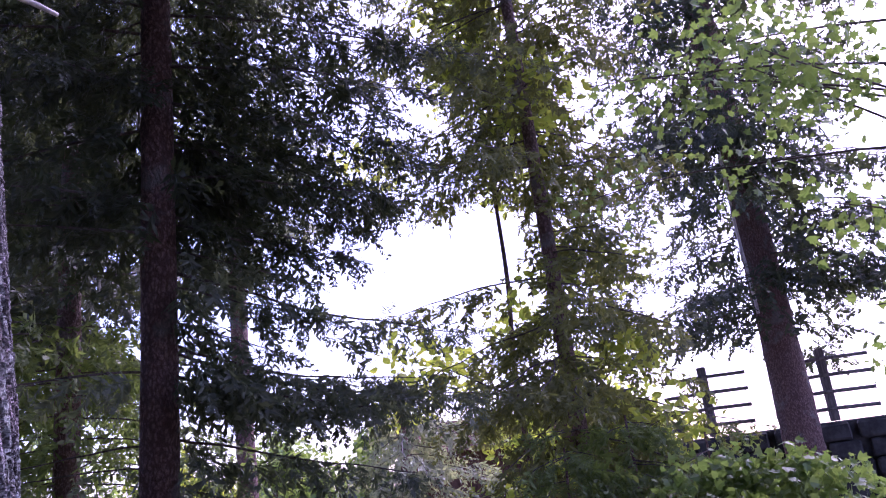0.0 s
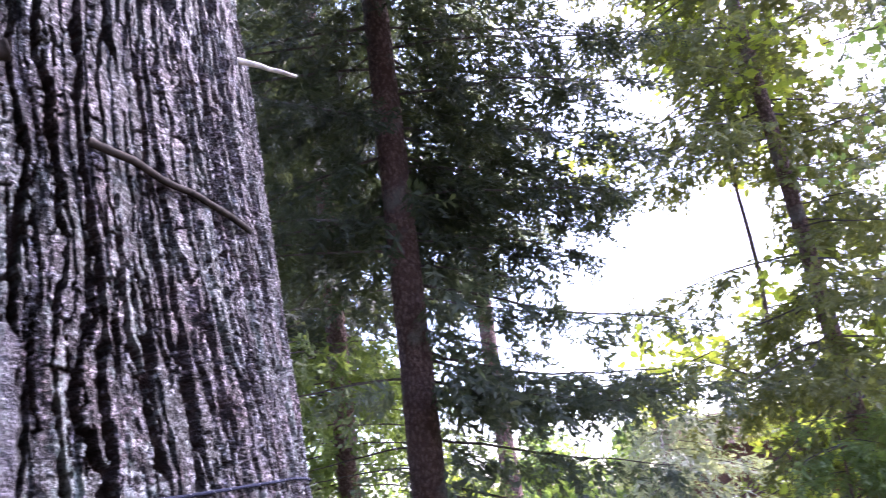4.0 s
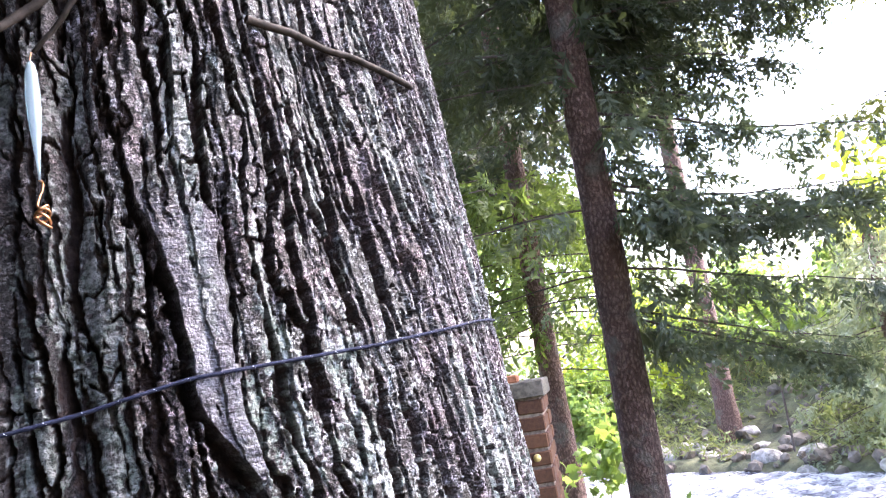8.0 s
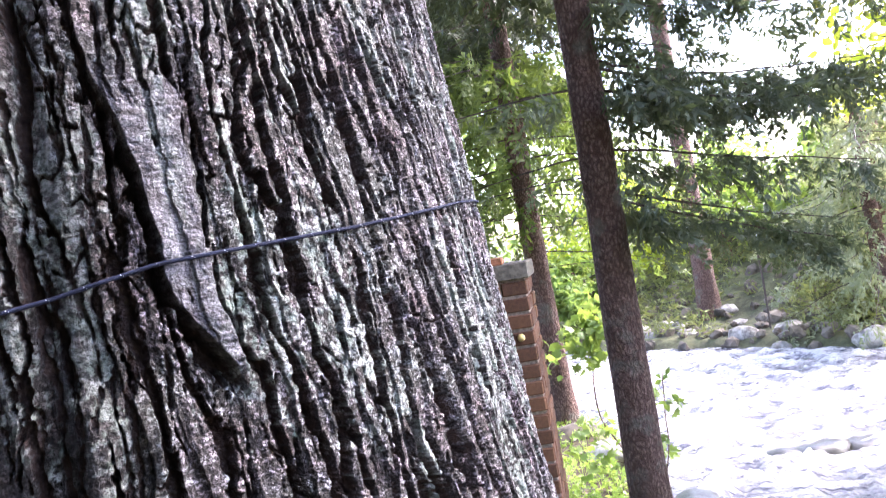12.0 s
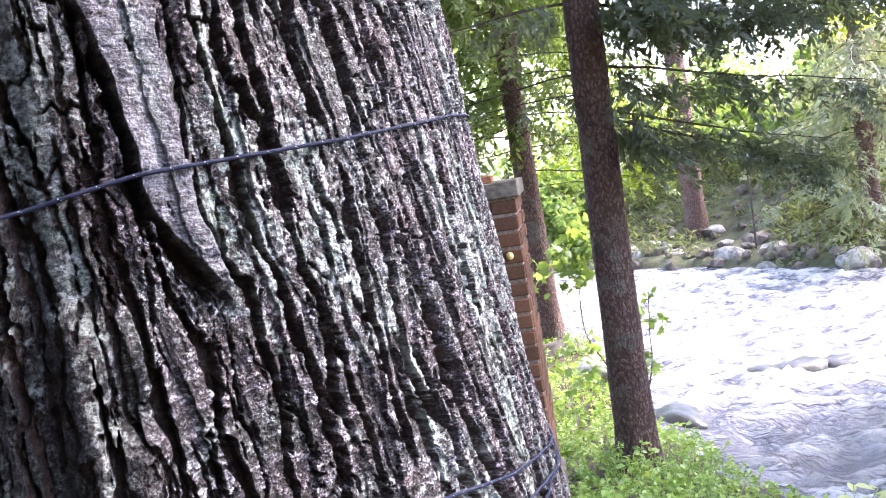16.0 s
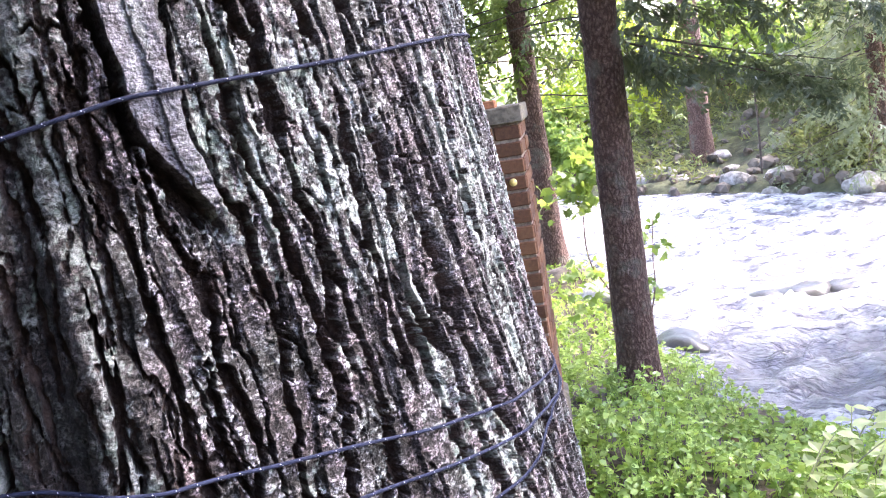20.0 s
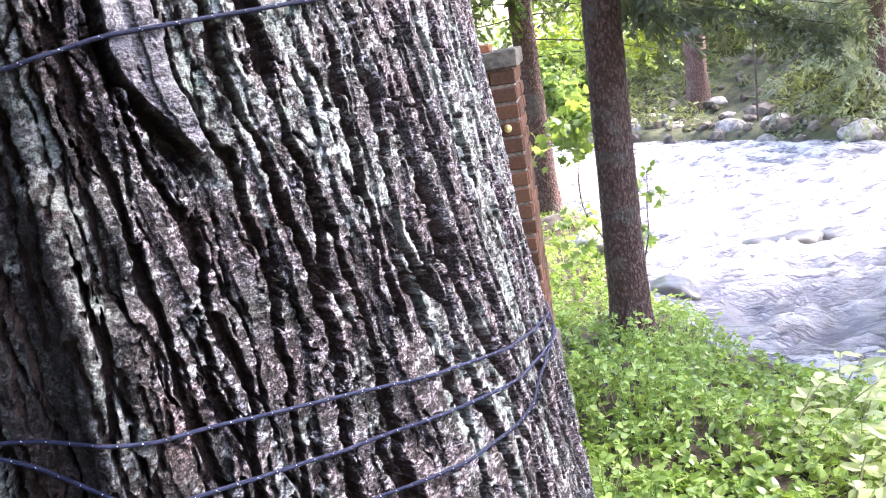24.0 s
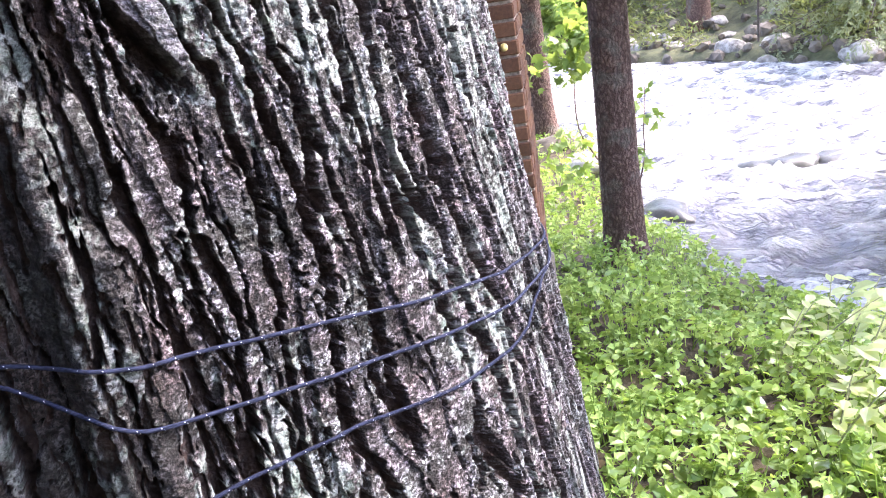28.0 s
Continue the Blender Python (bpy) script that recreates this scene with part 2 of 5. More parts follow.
WALLSTONE = plain("dark_wall_stone", (0.025, 0.026, 0.024), (0.06, 0.06, 0.055), 6, 0.9, 0.7, size=0.03)
FENCE = plain("grey_fence_wood", (0.07, 0.06, 0.055), (0.17, 0.15, 0.14), 30, 0.85, 0.5, (1, 1, 0.2))

BRICK, t, b = material("red_brick")
info = t.nodes.new("ShaderNodeObjectInfo")
fine = grain(t, 70, 8, 0.7)
tone = ramp(t, info.outputs["Random"], ((0.0, (0.062, 0.025, 0.014)), (0.5, (0.135, 0.055, 0.026)), (1.0, (0.22, 0.098, 0.046))))
t.links.new(mix(t, 0.4, tone, ramp(t, fine, ((0.3, (0.055, 0.024, 0.016)), (0.7, (0.28, 0.135, 0.066))))), b.inputs["Base Color"])
b.inputs["Roughness"].default_value = 0.85
bump(t, b, fine, 0.6, 0.004)

WATER, t, b = material("white_water")
at = t.nodes.new("ShaderNodeAttribute")
at.attribute_name = "foam"
fine = grain(t, 9, 8, 0.7, (1, 1, 1))
spots = ramp(t, mix(t, 0.45, fine, grain(t, 34, 5, 0.7)), ((0.42, (0, 0, 0)), (0.56, (1, 1, 1))))
foam = mix(t, at.outputs["Fac"], spots, (1, 1, 1), "MIX")
foam = mix(t, 1.0, foam, at.outputs["Fac"], "MULTIPLY")
c = t.nodes.new("ShaderNodeTexCoord")
mp = t.nodes.new("ShaderNodeMapping")
mp.vector_type = "TEXTURE"
mp.inputs["Rotation"].default_value = (0, 0, radians(-20))
mp.inputs["Scale"].default_value = (0.50, 0.20, 1)
wave = put(t, "ShaderNodeTexNoise", Scale=1.0, Detail=4.0, Roughness=0.55, Distortion=1.4)
t.links.new(c.outputs["Object"], mp.inputs[0])
t.links.new(mp.outputs[0], wave.inputs["Vector"])
streak = ramp(t, wave.outputs["Fac"], ((0.50, (0, 0, 0)), (0.54, (1, 1, 1))))
mp2 = t.nodes.new("ShaderNodeMapping")
mp2.vector_type = "TEXTURE"
mp2.inputs["Rotation"].default_value = (0, 0, radians(-35))
mp2.inputs["Scale"].default_value = (0.20, 0.08, 1)
wave2 = put(t, "ShaderNodeTexNoise", Scale=1.0, Detail=3.0, Roughness=0.5, Distortion=1.2)
t.links.new(c.outputs["Object"], mp2.inputs[0])
t.links.new(mp2.outputs[0], wave2.inputs["Vector"])
streak = mix(t, 1.0, streak, ramp(t, wave2.outputs["Fac"], ((0.40, (0.25, 0.25, 0.25)), (0.56, (1, 1, 1)))), "MULTIPLY")
col = mix(t, foam, (0.13, 0.13, 0.155), (0.80, 0.80, 0.80))
t.links.new(mix(t, streak, col, (0.07, 0.068, 0.10)), b.inputs["Base Color"])
rr = t.nodes.new("ShaderNodeMapRange")
rr.inputs[3].default_value, rr.inputs[4].default_value = 0.08, 0.6
t.links.new(foam, rr.inputs[0])
t.links.new(rr.outputs[0], b.inputs["Roughness"])
bump(t, b, mix(t, 0.6, fine, wave2.outputs["Fac"]), 0.9, 0.10)

CORD, t, b = material("navy_cord")
w = put(t, "ShaderNodeTexWave", Scale=160.0)
w.bands_direction = "DIAGONAL"
t.links.new(mix(t, w.outputs["Fac"], (0.006, 0.008, 0.020), (0.022, 0.027, 0.060)), b.inputs["Base Color"])
b.inputs["Roughness"].default_value = 0.8
b.inputs["Specular IOR Level"].default_value = 0.2
bump(t, b, w.outputs["Fac"], 0.6, 0.0006)
TRACER, t, b = material("white_thread")
b.inputs["Base Color"].default_value = (0.72, 0.74, 0.78, 1)
b.inputs["Roughness"].default_value = 0.4
GLASS, t, b = material("milky_glass")
b.inputs["Base Color"].default_value = (0.72, 0.86, 0.90, 1)
b.inputs["Roughness"].default_value, b.inputs["Transmission Weight"].default_value, b.inputs["IOR"].default_value = 0.10, 0.70, 1.45
COPPER = plain("copper_wire", (0.35, 0.16, 0.07), (0.60, 0.32, 0.16), 200, 0.35, 0.1, metal=0.8)
AMBER = plain("yellow_plastic", (0.62, 0.45, 0.14), (0.80, 0.62, 0.24), 50, 0.35, 0.05)
TERRA = plain("terracotta", (0.30, 0.11, 0.05), (0.46, 0.19, 0.09), 40, 0.85, 0.3)


# ---- mesh helpers ----
def mesh_from(name, verts, faces, mat, smooth=True):
    """verts (n,3) array; faces (m,3) or (m,4) array."""
    me = bpy.data.meshes.new(name)
    verts, faces = np.asarray(verts, dtype=np.float32), np.asarray(faces, dtype=np.int32)
    k = faces.shape[1]
    me.vertices.add(len(verts))
    me.vertices.foreach_set("co", verts.ravel())
    me.loops.add(faces.size)
    me.loops.foreach_set("vertex_index", faces.ravel())
    me.polygons.add(len(faces))
    me.polygons.foreach_set("loop_start", np.arange(0, faces.size, k, dtype=np.int32))
    me.polygons.foreach_set("use_smooth", np.full(len(faces), smooth, dtype=bool))
    me.update(calc_edges=True)
    me.materials.append(mat)
    return me


def attribute(me, name, values):
    a = me.attributes.new(name, "FLOAT", "POINT")
    a.data.foreach_set("value", np.asarray(values, dtype=np.float32).ravel())


def part_mesh(name, me, parent, label=""):
    ob = new(name, me)
    ob.parent = parent
    return tagged(ob, label)


def part(name, bm, mat, parent, label="", smooth=True):
    me = bpy.data.meshes.new(name)
    for f in bm.faces:
        f.smooth = smooth
    bm.to_mesh(me)
    bm.free()
    me.materials.append(mat)
    return part_mesh(name, me, parent, label)


def grid_faces(nu, nv, wrap=False):
    """Quads of an nu by nv lattice stored row by row (v fastest); wrap closes u."""
    u = np.arange(nu if wrap else nu - 1)[:, None]
    v = np.arange(nv - 1)[None, :]
    a, b2 = u * nv + v, ((u + 1) % nu) * nv + v
    return np.stack([a, b2, b2 + 1, a + 1], -1).reshape(-1, 4)


def tube(points, radii, sides=8):
    """A closed-ended tube round a line of points: vertices and quad faces."""
    p = np.asarray(points, float)
    tan = np.gradient(p, axis=0)
    tan /= np.linalg.norm(tan, axis=1)[:, None] + 1e-12
    ref = np.where(np.abs(tan[:, 2:3]) > 0.9, np.array([[1.0, 0, 0]]), np.array([[0, 0, 1.0]]))
    a = np.cross(tan, ref)
    a /= np.linalg.norm(a, axis=1)[:, None] + 1e-12
    c = np.cross(tan, a)
    ang = np.linspace(0, 2 * np.pi, sides, endpoint=False)
    ring = a[:, None] * np.cos(ang)[None, :, None] + c[:, None] * np.sin(ang)[None, :, None]
    r = np.broadcast_to(np.asarray(radii, float), (len(p),))
    v = (p[:, None] + ring * r[:, None, None]).transpose(1, 0, 2).reshape(-1, 3)
    faces = grid_faces(sides, len(p), True)
    n = len(p)
    caps = []
    for end in (0, n - 1):
        ids = [s * n + end for s in range(sides)]
        for k in range(1, sides - 2, 2):
            caps.append([ids[0], ids[k], ids[k + 1], ids[min(k + 2, sides - 1)]])
    return v, np.vstack([faces, np.array(caps, int)]) if caps else faces


def join(pieces):
    vs, fs, off = [], [], 0
    for v, f in pieces:
        vs.append(v)
        fs.append(f + off)
        off += len(v)
    return np.vstack(vs), np.vstack(fs)


def thing(name, x=0, y=0, z=0, label="", category="", group="", kind=""):
    ob = new(name)
    ob.location = (x, y, z)
    ob.empty_display_size = 0.1
    return tagged(ob, label, category, group, kind)


def scatter(template, faces, origin, along, scale, twist, rng):
    """Copies of a template (built along +z) at each origin, pointing along each direction: vertices and faces."""
    n, k = len(origin), len(template)
    d = along / (np.linalg.norm(along, axis=1)[:, None] + 1e-9)
    ref = np.where(np.abs(d[:, 2:3]) > 0.95, np.array([[1.0, 0, 0]]), np.array([[0, 0, 1.0]]))
    a = np.cross(ref, d)
    a /= np.linalg.norm(a, axis=1)[:, None] + 1e-9
    c = np.cross(d, a)
    ct, st = np.cos(twist)[:, None], np.sin(twist)[:, None]
    a, c = a * ct + c * st, c * ct - a * st
    t3 = template[None, :, :] * np.asarray(scale).reshape(n, 1, -1)
    v = origin[:, None] + t3[:, :, :1] * a[:, None] + t3[:, :, 1:2] * c[:, None] + t3[:, :, 2:] * d[:, None]
    f = faces[None] + (np.arange(n) * k)[:, None, None]
    return v.reshape(-1, 3), f.reshape(-1, faces.shape[1])


def frond(rng, pairs, needle=0.055, width=0.020, reach=0.40):
    """A unit-long spray along +z with needle-clad side twigs of uneven length to both hands."""
    v, f = [], []

    def tri(*corners):
        f.append([len(v), len(v) + 1, len(v) + 2])
        v.extend(np.array(c) for c in corners)

    def bristle(root, way, ln, count):
        perp = np.array([way[2], 0.0, -way[0]])
        for k in range(count):
            p = root + way * ln * (k + 0.6) / count
            hand = 1 if k % 2 else -1
            tip = p + perp * hand * needle * rng.uniform(0.6, 1.0) + way * needle * 0.9 + np.array([0, rng.uniform(-0.5, 0.5) * needle, 0])
            tri(p - way * width * 0.6, p + way * width * 0.6, tip)
        tri(root - perp * 0.006, root + perp * 0.006, root + way * ln)

    for k in range(pairs * 2):
        s0 = rng.uniform(0.02, 0.95)
        hand = 1 if k % 2 else -1
        way = np.array([hand * rng.uniform(0.15, 0.95), rng.uniform(-0.55, 0.35), rng.uniform(0.25, 0.9)])
        way /= np.linalg.norm(way)
        ln = reach * (1 - 0.65 * s0) * rng.uniform(0.25, 1.25)
        root = np.array([0, 0, s0])
        perp = np.cross(way, (rng.normal(0, 0.4), 1.0, 0.0)) * width * rng.uniform(0.6, 1.3)
        mid = root + way * ln * rng.uniform(0.3, 0.7)
        tri(root, mid - perp, root + way * ln)
        tri(root + way * ln * 0.1, root + way * ln * rng.uniform(0.7, 0.95), mid + perp)
    bristle(np.zeros(3), np.array([0, 0, 1.0]), 1.0, 5)
    return np.array(v), np.array(f)


def leaf_shape(kind, rng):
    """One leaf along +z, folded at the midrib."""
    if kind == "maple":
        v = [(0, 0, 0), (0.24, 0.05, 0.10), (0.5, 0.10, 0.30), (0.26, 0.05, 0.42), (0.34, 0.08, 0.72), (0.12, 0.03, 0.66), (0, 0, 1.0),
             (-0.12, 0.03, 0.66), (-0.34, 0.08, 0.72), (-0.26, 0.05, 0.42), (-0.5, 0.10, 0.30), (-0.24, 0.05, 0.10)]
        f = [(0, 1, 3), (1, 2, 3), (0, 3, 5), (3, 4, 5), (0, 5, 6), (0, 6, 7), (0, 7, 9), (7, 8, 9), (0, 9, 11), (9, 10, 11)]
    else:
        v = [(0, 0, 0), (0.26, 0.07, 0.28), (0.27, 0.08, 0.55), (0, -0.06, 1.0), (-0.27, 0.08, 0.55), (-0.26, 0.07, 0.28), (0, 0, 0.45)]
        f = [(0, 1, 6), (1, 2, 6), (2, 3, 6), (3, 4, 6), (4, 5, 6), (5, 0, 6)]
    return np.array(v, float), np.array(f)


# ---- the plan: banks of the river ----
NEAR_EDGE = ((-40, 75), (-8, 27), (0.0, 15.5), (1.2, 11.0), (1.5, 8.5), (1.5, 6.5), (1.62, 5.0), (1.95, 4.1), (2.2, 3.3), (2.9, 4.2), (3.9, 6.2), (5.2, 7.6), (6.7, 6.6), (7.6, 3.5), (9.5, -2), (15, -16), (23, -60))
FAR_EDGE = ((-32, 80), (-3, 24.5), (2.6, 16.6), (5.06, 13.6), (6.5, 11.6), (8.3, 9.0), (11.0, 4.5), (18, -12), (28, -60))
WATER_Z = -0.75


def edge_side(x, y, line):
    """Signed distance to a line of points; positive on its right side (towards the river for the near edge)."""
    best = np.full(x.shape, 1e9)
    sign = np.ones(x.shape)
    for (ax, ay), (bx, by) in zip(line[:-1], line[1:]):
        dx, dy = bx - ax, by - ay
        s = np.clip(((x - ax) * dx + (y - ay) * dy) / (dx * dx + dy * dy), 0, 1)
        ex, ey = x - ax - s * dx, y - ay - s * dy
        d = np.hypot(ex, ey)
        cross = dx * ey - dy * ex
        upd = d < best - 1e-9
        best = np.where(upd, d, best)
        sign = np.where(upd, np.where(cross > 0, 1.0, -1.0), sign)
    return best * sign


def ground_height(x, y):
    x, y = np.asarray(x, float), np.asarray(y, float)
    near = edge_side(x, y, NEAR_EDGE)  # > 0 beyond the near edge
    far = edge_side(x, y, FAR_EDGE)
    rough = 0.05 * fnoise(x * 0.9, y * 0.9, 3) + 0.10 * fnoise(x * 0.2, y * 0.2, 4)
    land = 0.0 - 0.035 * np.clip(y, 0, 12) - (0.32 - 0.24 * ease(6.2, 8.6, y)) * ease(-1.3, -0.1, near) + rough
    bed = WATER_Z - 0.5 + rough * 0.5
    back = WATER_Z + 0.15 + 1.7 * ease(0.0, 6.5, far) + 1.2 * ease(6, 40, far) + rough * (1 + 2 * ease(0, 2, far))
    h = land * (1 - ease(-0.12, 0.5, near)) + bed * ease(-0.12, 0.5, near)
    k = ease(-0.7, 0.15, far)
    return h * (1 - k) + back * k


def on_ground(x, y):
    return float(ground_height(np.array([x]), np.array([y]))[0])


# ---- ground: one sheet out to the horizon ----
def steps(lo, hi, fine):
    mid = np.arange(lo, hi + 1e-6, fine)
    out = 1.35 ** np.arange(1, 26)
    out = np.cumsum(out / out.sum()) * 900
    return np.concatenate([lo - out[::-1], mid, hi + out])


gx, gy = steps(-5, 15, 0.14), steps(-4, 24, 0.14)
GX, GY = np.meshgrid(gx, gy, indexing="ij")
GZ = ground_height(GX, GY)
me = mesh_from("ground", np.stack([GX, GY, GZ], -1).reshape(-1, 3), grid_faces(len(gx), len(gy)), SOIL)
me.materials.append(BANK)
far_side = (edge_side(GX, GY, FAR_EDGE) > -0.5)[:-1, :-1].ravel()
me.polygons.foreach_set("material_index", far_side.astype(np.int32))
tagged(new("ground", me), "brown leaf mould and soil on the shaded river bank", "ground", kind="structure")

# ---- river: rolling white water ----
wx, wy = steps(0, 14, 0.08), steps(1, 24, 0.08)
wx, wy = wx[(wx > -60) & (wx < 60)], wy[(wy > -60) & (wy < 90)]
WX, WY = np.meshgrid(wx, wy, indexing="ij")
FLOW = radians(-52)  # the current runs along the far bank
su, sv = WX * math.cos(FLOW) + WY * math.sin(FLOW), -WX * math.sin(FLOW) + WY * math.cos(FLOW)
warp = fnoise(su * 0.7, sv * 0.9, 31)
chop = 1 - np.abs(fnoise(su * 1.8 + warp, sv * 2.9, 32, 4))
roll_wave = fnoise(su * 0.35, sv * 0.55 + 0.5 * warp, 33, 2)
small = fnoise(su * 4.6, sv * 6.5 + warp, 34, 2)
inside = ease(-0.1, 0.8, edge_side(WX, WY, NEAR_EDGE)) * ease(-0.1, 0.8, -edge_side(WX, WY, FAR_EDGE))
near_zone = ease(60, 30, np.hypot(WX - 5, WY - 9))
WZ = WATER_Z + inside * near_zone * (0.15 * roll_wave + 0.15 * (chop - 0.75) + 0.075 * small)
foam = np.clip(0.42 + 0.60 * roll_wave + 1.1 * (chop - 0.72) + 0.6 * small, 0, 1) * (0.35 + 0.65 * inside)
me = mesh_from("water", np.stack([WX, WY, WZ], -1).reshape(-1, 3), grid_faces(len(wx), len(wy)), WATER)
attribute(me, "foam", foam)
tagged(new("water", me), "fast river in spate with foaming white rapids", "river", kind="structure")

# ---- the great trunk ----
AX, AY = -0.427, 0.959  # its axis
R0, TAPER = 0.497, 0.085


def trunk_radius(z):
    return np.where(z < 2.6, R0 - TAPER * (z - 1.6), R0 - TAPER - 0.028 * (z - 2.6)) + 0.018 * np.maximum(0, 1.6 - z) + 0.22 * np.exp(-(z + 0.1) / 0.28) * (z < 2.6)


def bark_relief(th, z):
    """Relief in metres, plate 0 to 1, scar, lichen and flake tone (with the left flank's painted shade) on the trunk's
    skin (angle in degrees, height).
    """
    u = np.radians(th) * 0.5
    u = u + (0.035 + 0.15 * ease(-58, -20, th)) * (z - 1.5)    # the grain winds round the trunk
    rag = fnoise(u * 300, z * 150, 77, 3)
    nib = fnoise(u * 120, z * 36, 75, 3)
    lean = 0.0070 * fnoise(u * 34, z * 13, 42, 2) + 0.0042 * fnoise(u * 75, z * 44, 43, 3) + 0.0018 * fnoise(u * 190, z * 110, 44, 2)

    ju, jz = 0.9 * fnoise(u * 130, z * 130, 69, 3), 0.9 * fnoise(u * 130, z * 130, 70, 3)
    k1, k2, chip_tone = cells(u / 0.0046 + ju, z / 0.0040 + jz, 60, 1.0)
    g1, g2, flake_tone = cells(u / 0.0105 + 0.8 * ju + 0.6 * nib, z / 0.0095 + 0.8 * jz, 61, 1.0)
    chip = (chip_tone - 0.5) * ease(0.0, 0.16, k2 - k1) - 0.35 * ease(0.13, 0.0, k2 - k1)
    flake = (flake_tone - 0.5) * ease(0.0, 0.10, g2 - g1)

    def braid(uu, zz, gap, sway, run, seed):
        """Lines that wander, part and meet again along the grain."""
        return uu / gap + sway * fnoise(uu * 0.55 / gap, zz * run, seed, 3)

    def furrows(gap, sway, run, half, share, fade, seed):
        """How far a furrow is cut here, 0 to 1; each starts, runs and dies out."""
        line = braid(u + lean, z, gap, sway, run, seed)
        slope = np.abs(braid(u + lean + 0.0006, z, gap, sway, run, seed) - line) / 0.0006
        number = np.floor(line + 0.5)
        away = np.abs(line - number) / np.maximum(slope, 0.35 / gap)
        here = ease(-0.30, 0.30, vnoise(number * 7.31, z * fade + number * 3.17, seed + 2) + share)
        w = half * (0.25 + 0.75 * here) * (0.75 + 0.55 * hash2(number, number * 0 + 3, seed + 3)) * (1 + 0.35 * vnoise(u * 40, z * 24, seed + 4))
        return ease(1.18, 0.74, (away + 0.0021 * nib + 0.0021 * rag + 0.0012 * (chip_tone - 0.5)) / w) * ease(0.0, 0.35, here), (line - number), hash2(number, np.floor(z * 5 + number * 0.37), seed + 6)

    left_side = ease(-58, -66, th)
    wide = 1 + 0.35 * ease(-50, -22, th) - 0.12 * ease(-59, -66, th)
    cut_a, side_a, tone_a = furrows(0.0340, 0.85, 5.5, 0.0036 * wide, 0.30, 11, 80)
    cut_b, side_b, tone_b = furrows(0.0300, 1.0, 7.0, 0.0028 * wide, 0.02, 12, 90)
    cut_b = cut_b * (1 - 0.5 * cut_a)
    cut_c, side_c, tone_c = furrows(0.0120, 0.9, 14.0, 0.0011 + 0.0010 * left_side, -0.05 + 0.3 * left_side, 22, 100)
    plate = (1 - cut_a) * (1 - cut_b)
    # short cross cracks part a plate here and there
    rung = z / 0.055 + 1.3 * tone_a + 0.55 * fnoise(u * 45, z * 12, 84, 3)
    cross = ease(0.035, 0.012, np.abs(rung - np.floor(rung + 0.5)) + 0.015 * rag) * ease(0.62, 0.75, tone_b + 0.22 * ease(1.68, 1.80, z) + 0.25 * vnoise(u * 50, z * 18, 85))
    ridge = plate * (1 - 0.40 * cut_c) * (1 - 0.55 * cross)
    # thin flakes lie in wavy sheets across the plates
    n1 = fnoise(u * 60 + 3 * tone_a, z * 46 + 5 * tone_b, 67, 4) * 4.0
    sheet = np.floor(n1) + ease(0.70, 1.0, n1 - np.floor(n1))
    ripple_z = z + 0.35 * (u + 1.0) * vnoise(u * 9, z * 7, 64) + 0.0035 * fnoise(u * 80, z * 60, 65, 3)
    n2 = fnoise(u * 130 + 5 * tone_a, ripple_z * 260, 68, 3) * 2.6
    ripple = np.floor(n2) + ease(0.45, 1.0, n2 - np.floor(n2))
    grit = fnoise(u * 520, z * 520, 55, 2)
    # a pale flat plate, cut off below by a deep slanting crack
    left = np.interp(z, (1.50, 1.553, 1.583, 1.612, 1.642, 1.695, 1.735, 1.775, 1.83), (-53.6, -55.9, -58.2, -60.0, -60.4, -60.9, -61.6, -63.4, -64.2)) + 0.55 * fnoise(u * 60, z * 40, 56, 3)
    right = np.interp(z, (1.548, 1.572, 1.607, 1.641, 1.70, 1.755, 1.80), (-54.4, -55.0, -55.9, -56.2, -56.0, -56.1, -57.0)) + 0.5 * fnoise(u * 60, z * 40, 79, 3)
    scar = ease(-0.1, 0.35, th - left) * ease(0.25, -0.35, th - right) * ease(1.80, 1.74, z) * ease(1.545, 1.56, z)
    split = ease(0.30, 0.12, np.abs(th - np.interp(z, (1.60, 1.64, 1.70, 1.75), (-58.3, -57.2, -58.2, -59.2)) + 0.6 * fnoise(u * 70, z * 50, 74, 3))) * ease(1.595, 1.61, z) * ease(1.75, 1.73, z) * ease(-0.15, 0.25, vnoise(z * 40, z * 0, 73))
    gape = (0.70 + 0.50 * ease(1.64, 1.57, z)) * (1 + 0.5 * vnoise(z * 34, z * 0, 72))
    crack = ease(-1.25 * gape + 0.5 * rag + 1.5 * nib + 0.9 * flake, -0.85 * gape + 0.5 * rag + 1.5 * nib + 0.9 * flake, th - left) * ease(0.35, -0.25, th - left) * ease(1.52, 1.57, z) * ease(1.80, 1.72, z)
    crack = crack * (1 - 0.8 * ease(0.18, 0.42, fnoise(u * 60, z * 26, 88, 3)))
    smooth = scar * (0.45 + 0.55 * ease(1.74, 1.62, z))
    ridge = np.maximum(ridge, scar * (1 - 0.5 * split)) * (1 - crack)
    # torn fibres sweep down past the crack's lower lip
    lip = np.exp(-((th - left + 3.4) / 2.2) ** 2) * ease(1.63, 1.57, z) * ease(1.46, 1.52, z)
    fibre = fnoise((th - left) * 3.0, z * 26, 86, 3)
    # flutes and rounded lobes on the shaded side
    flute = -0.012 * np.exp(-((th + 69.0 - 5 * (z - 1.55)) / 1.3) ** 2) - 0.008 * np.exp(-((th + 73.5) / 1.2) ** 2)
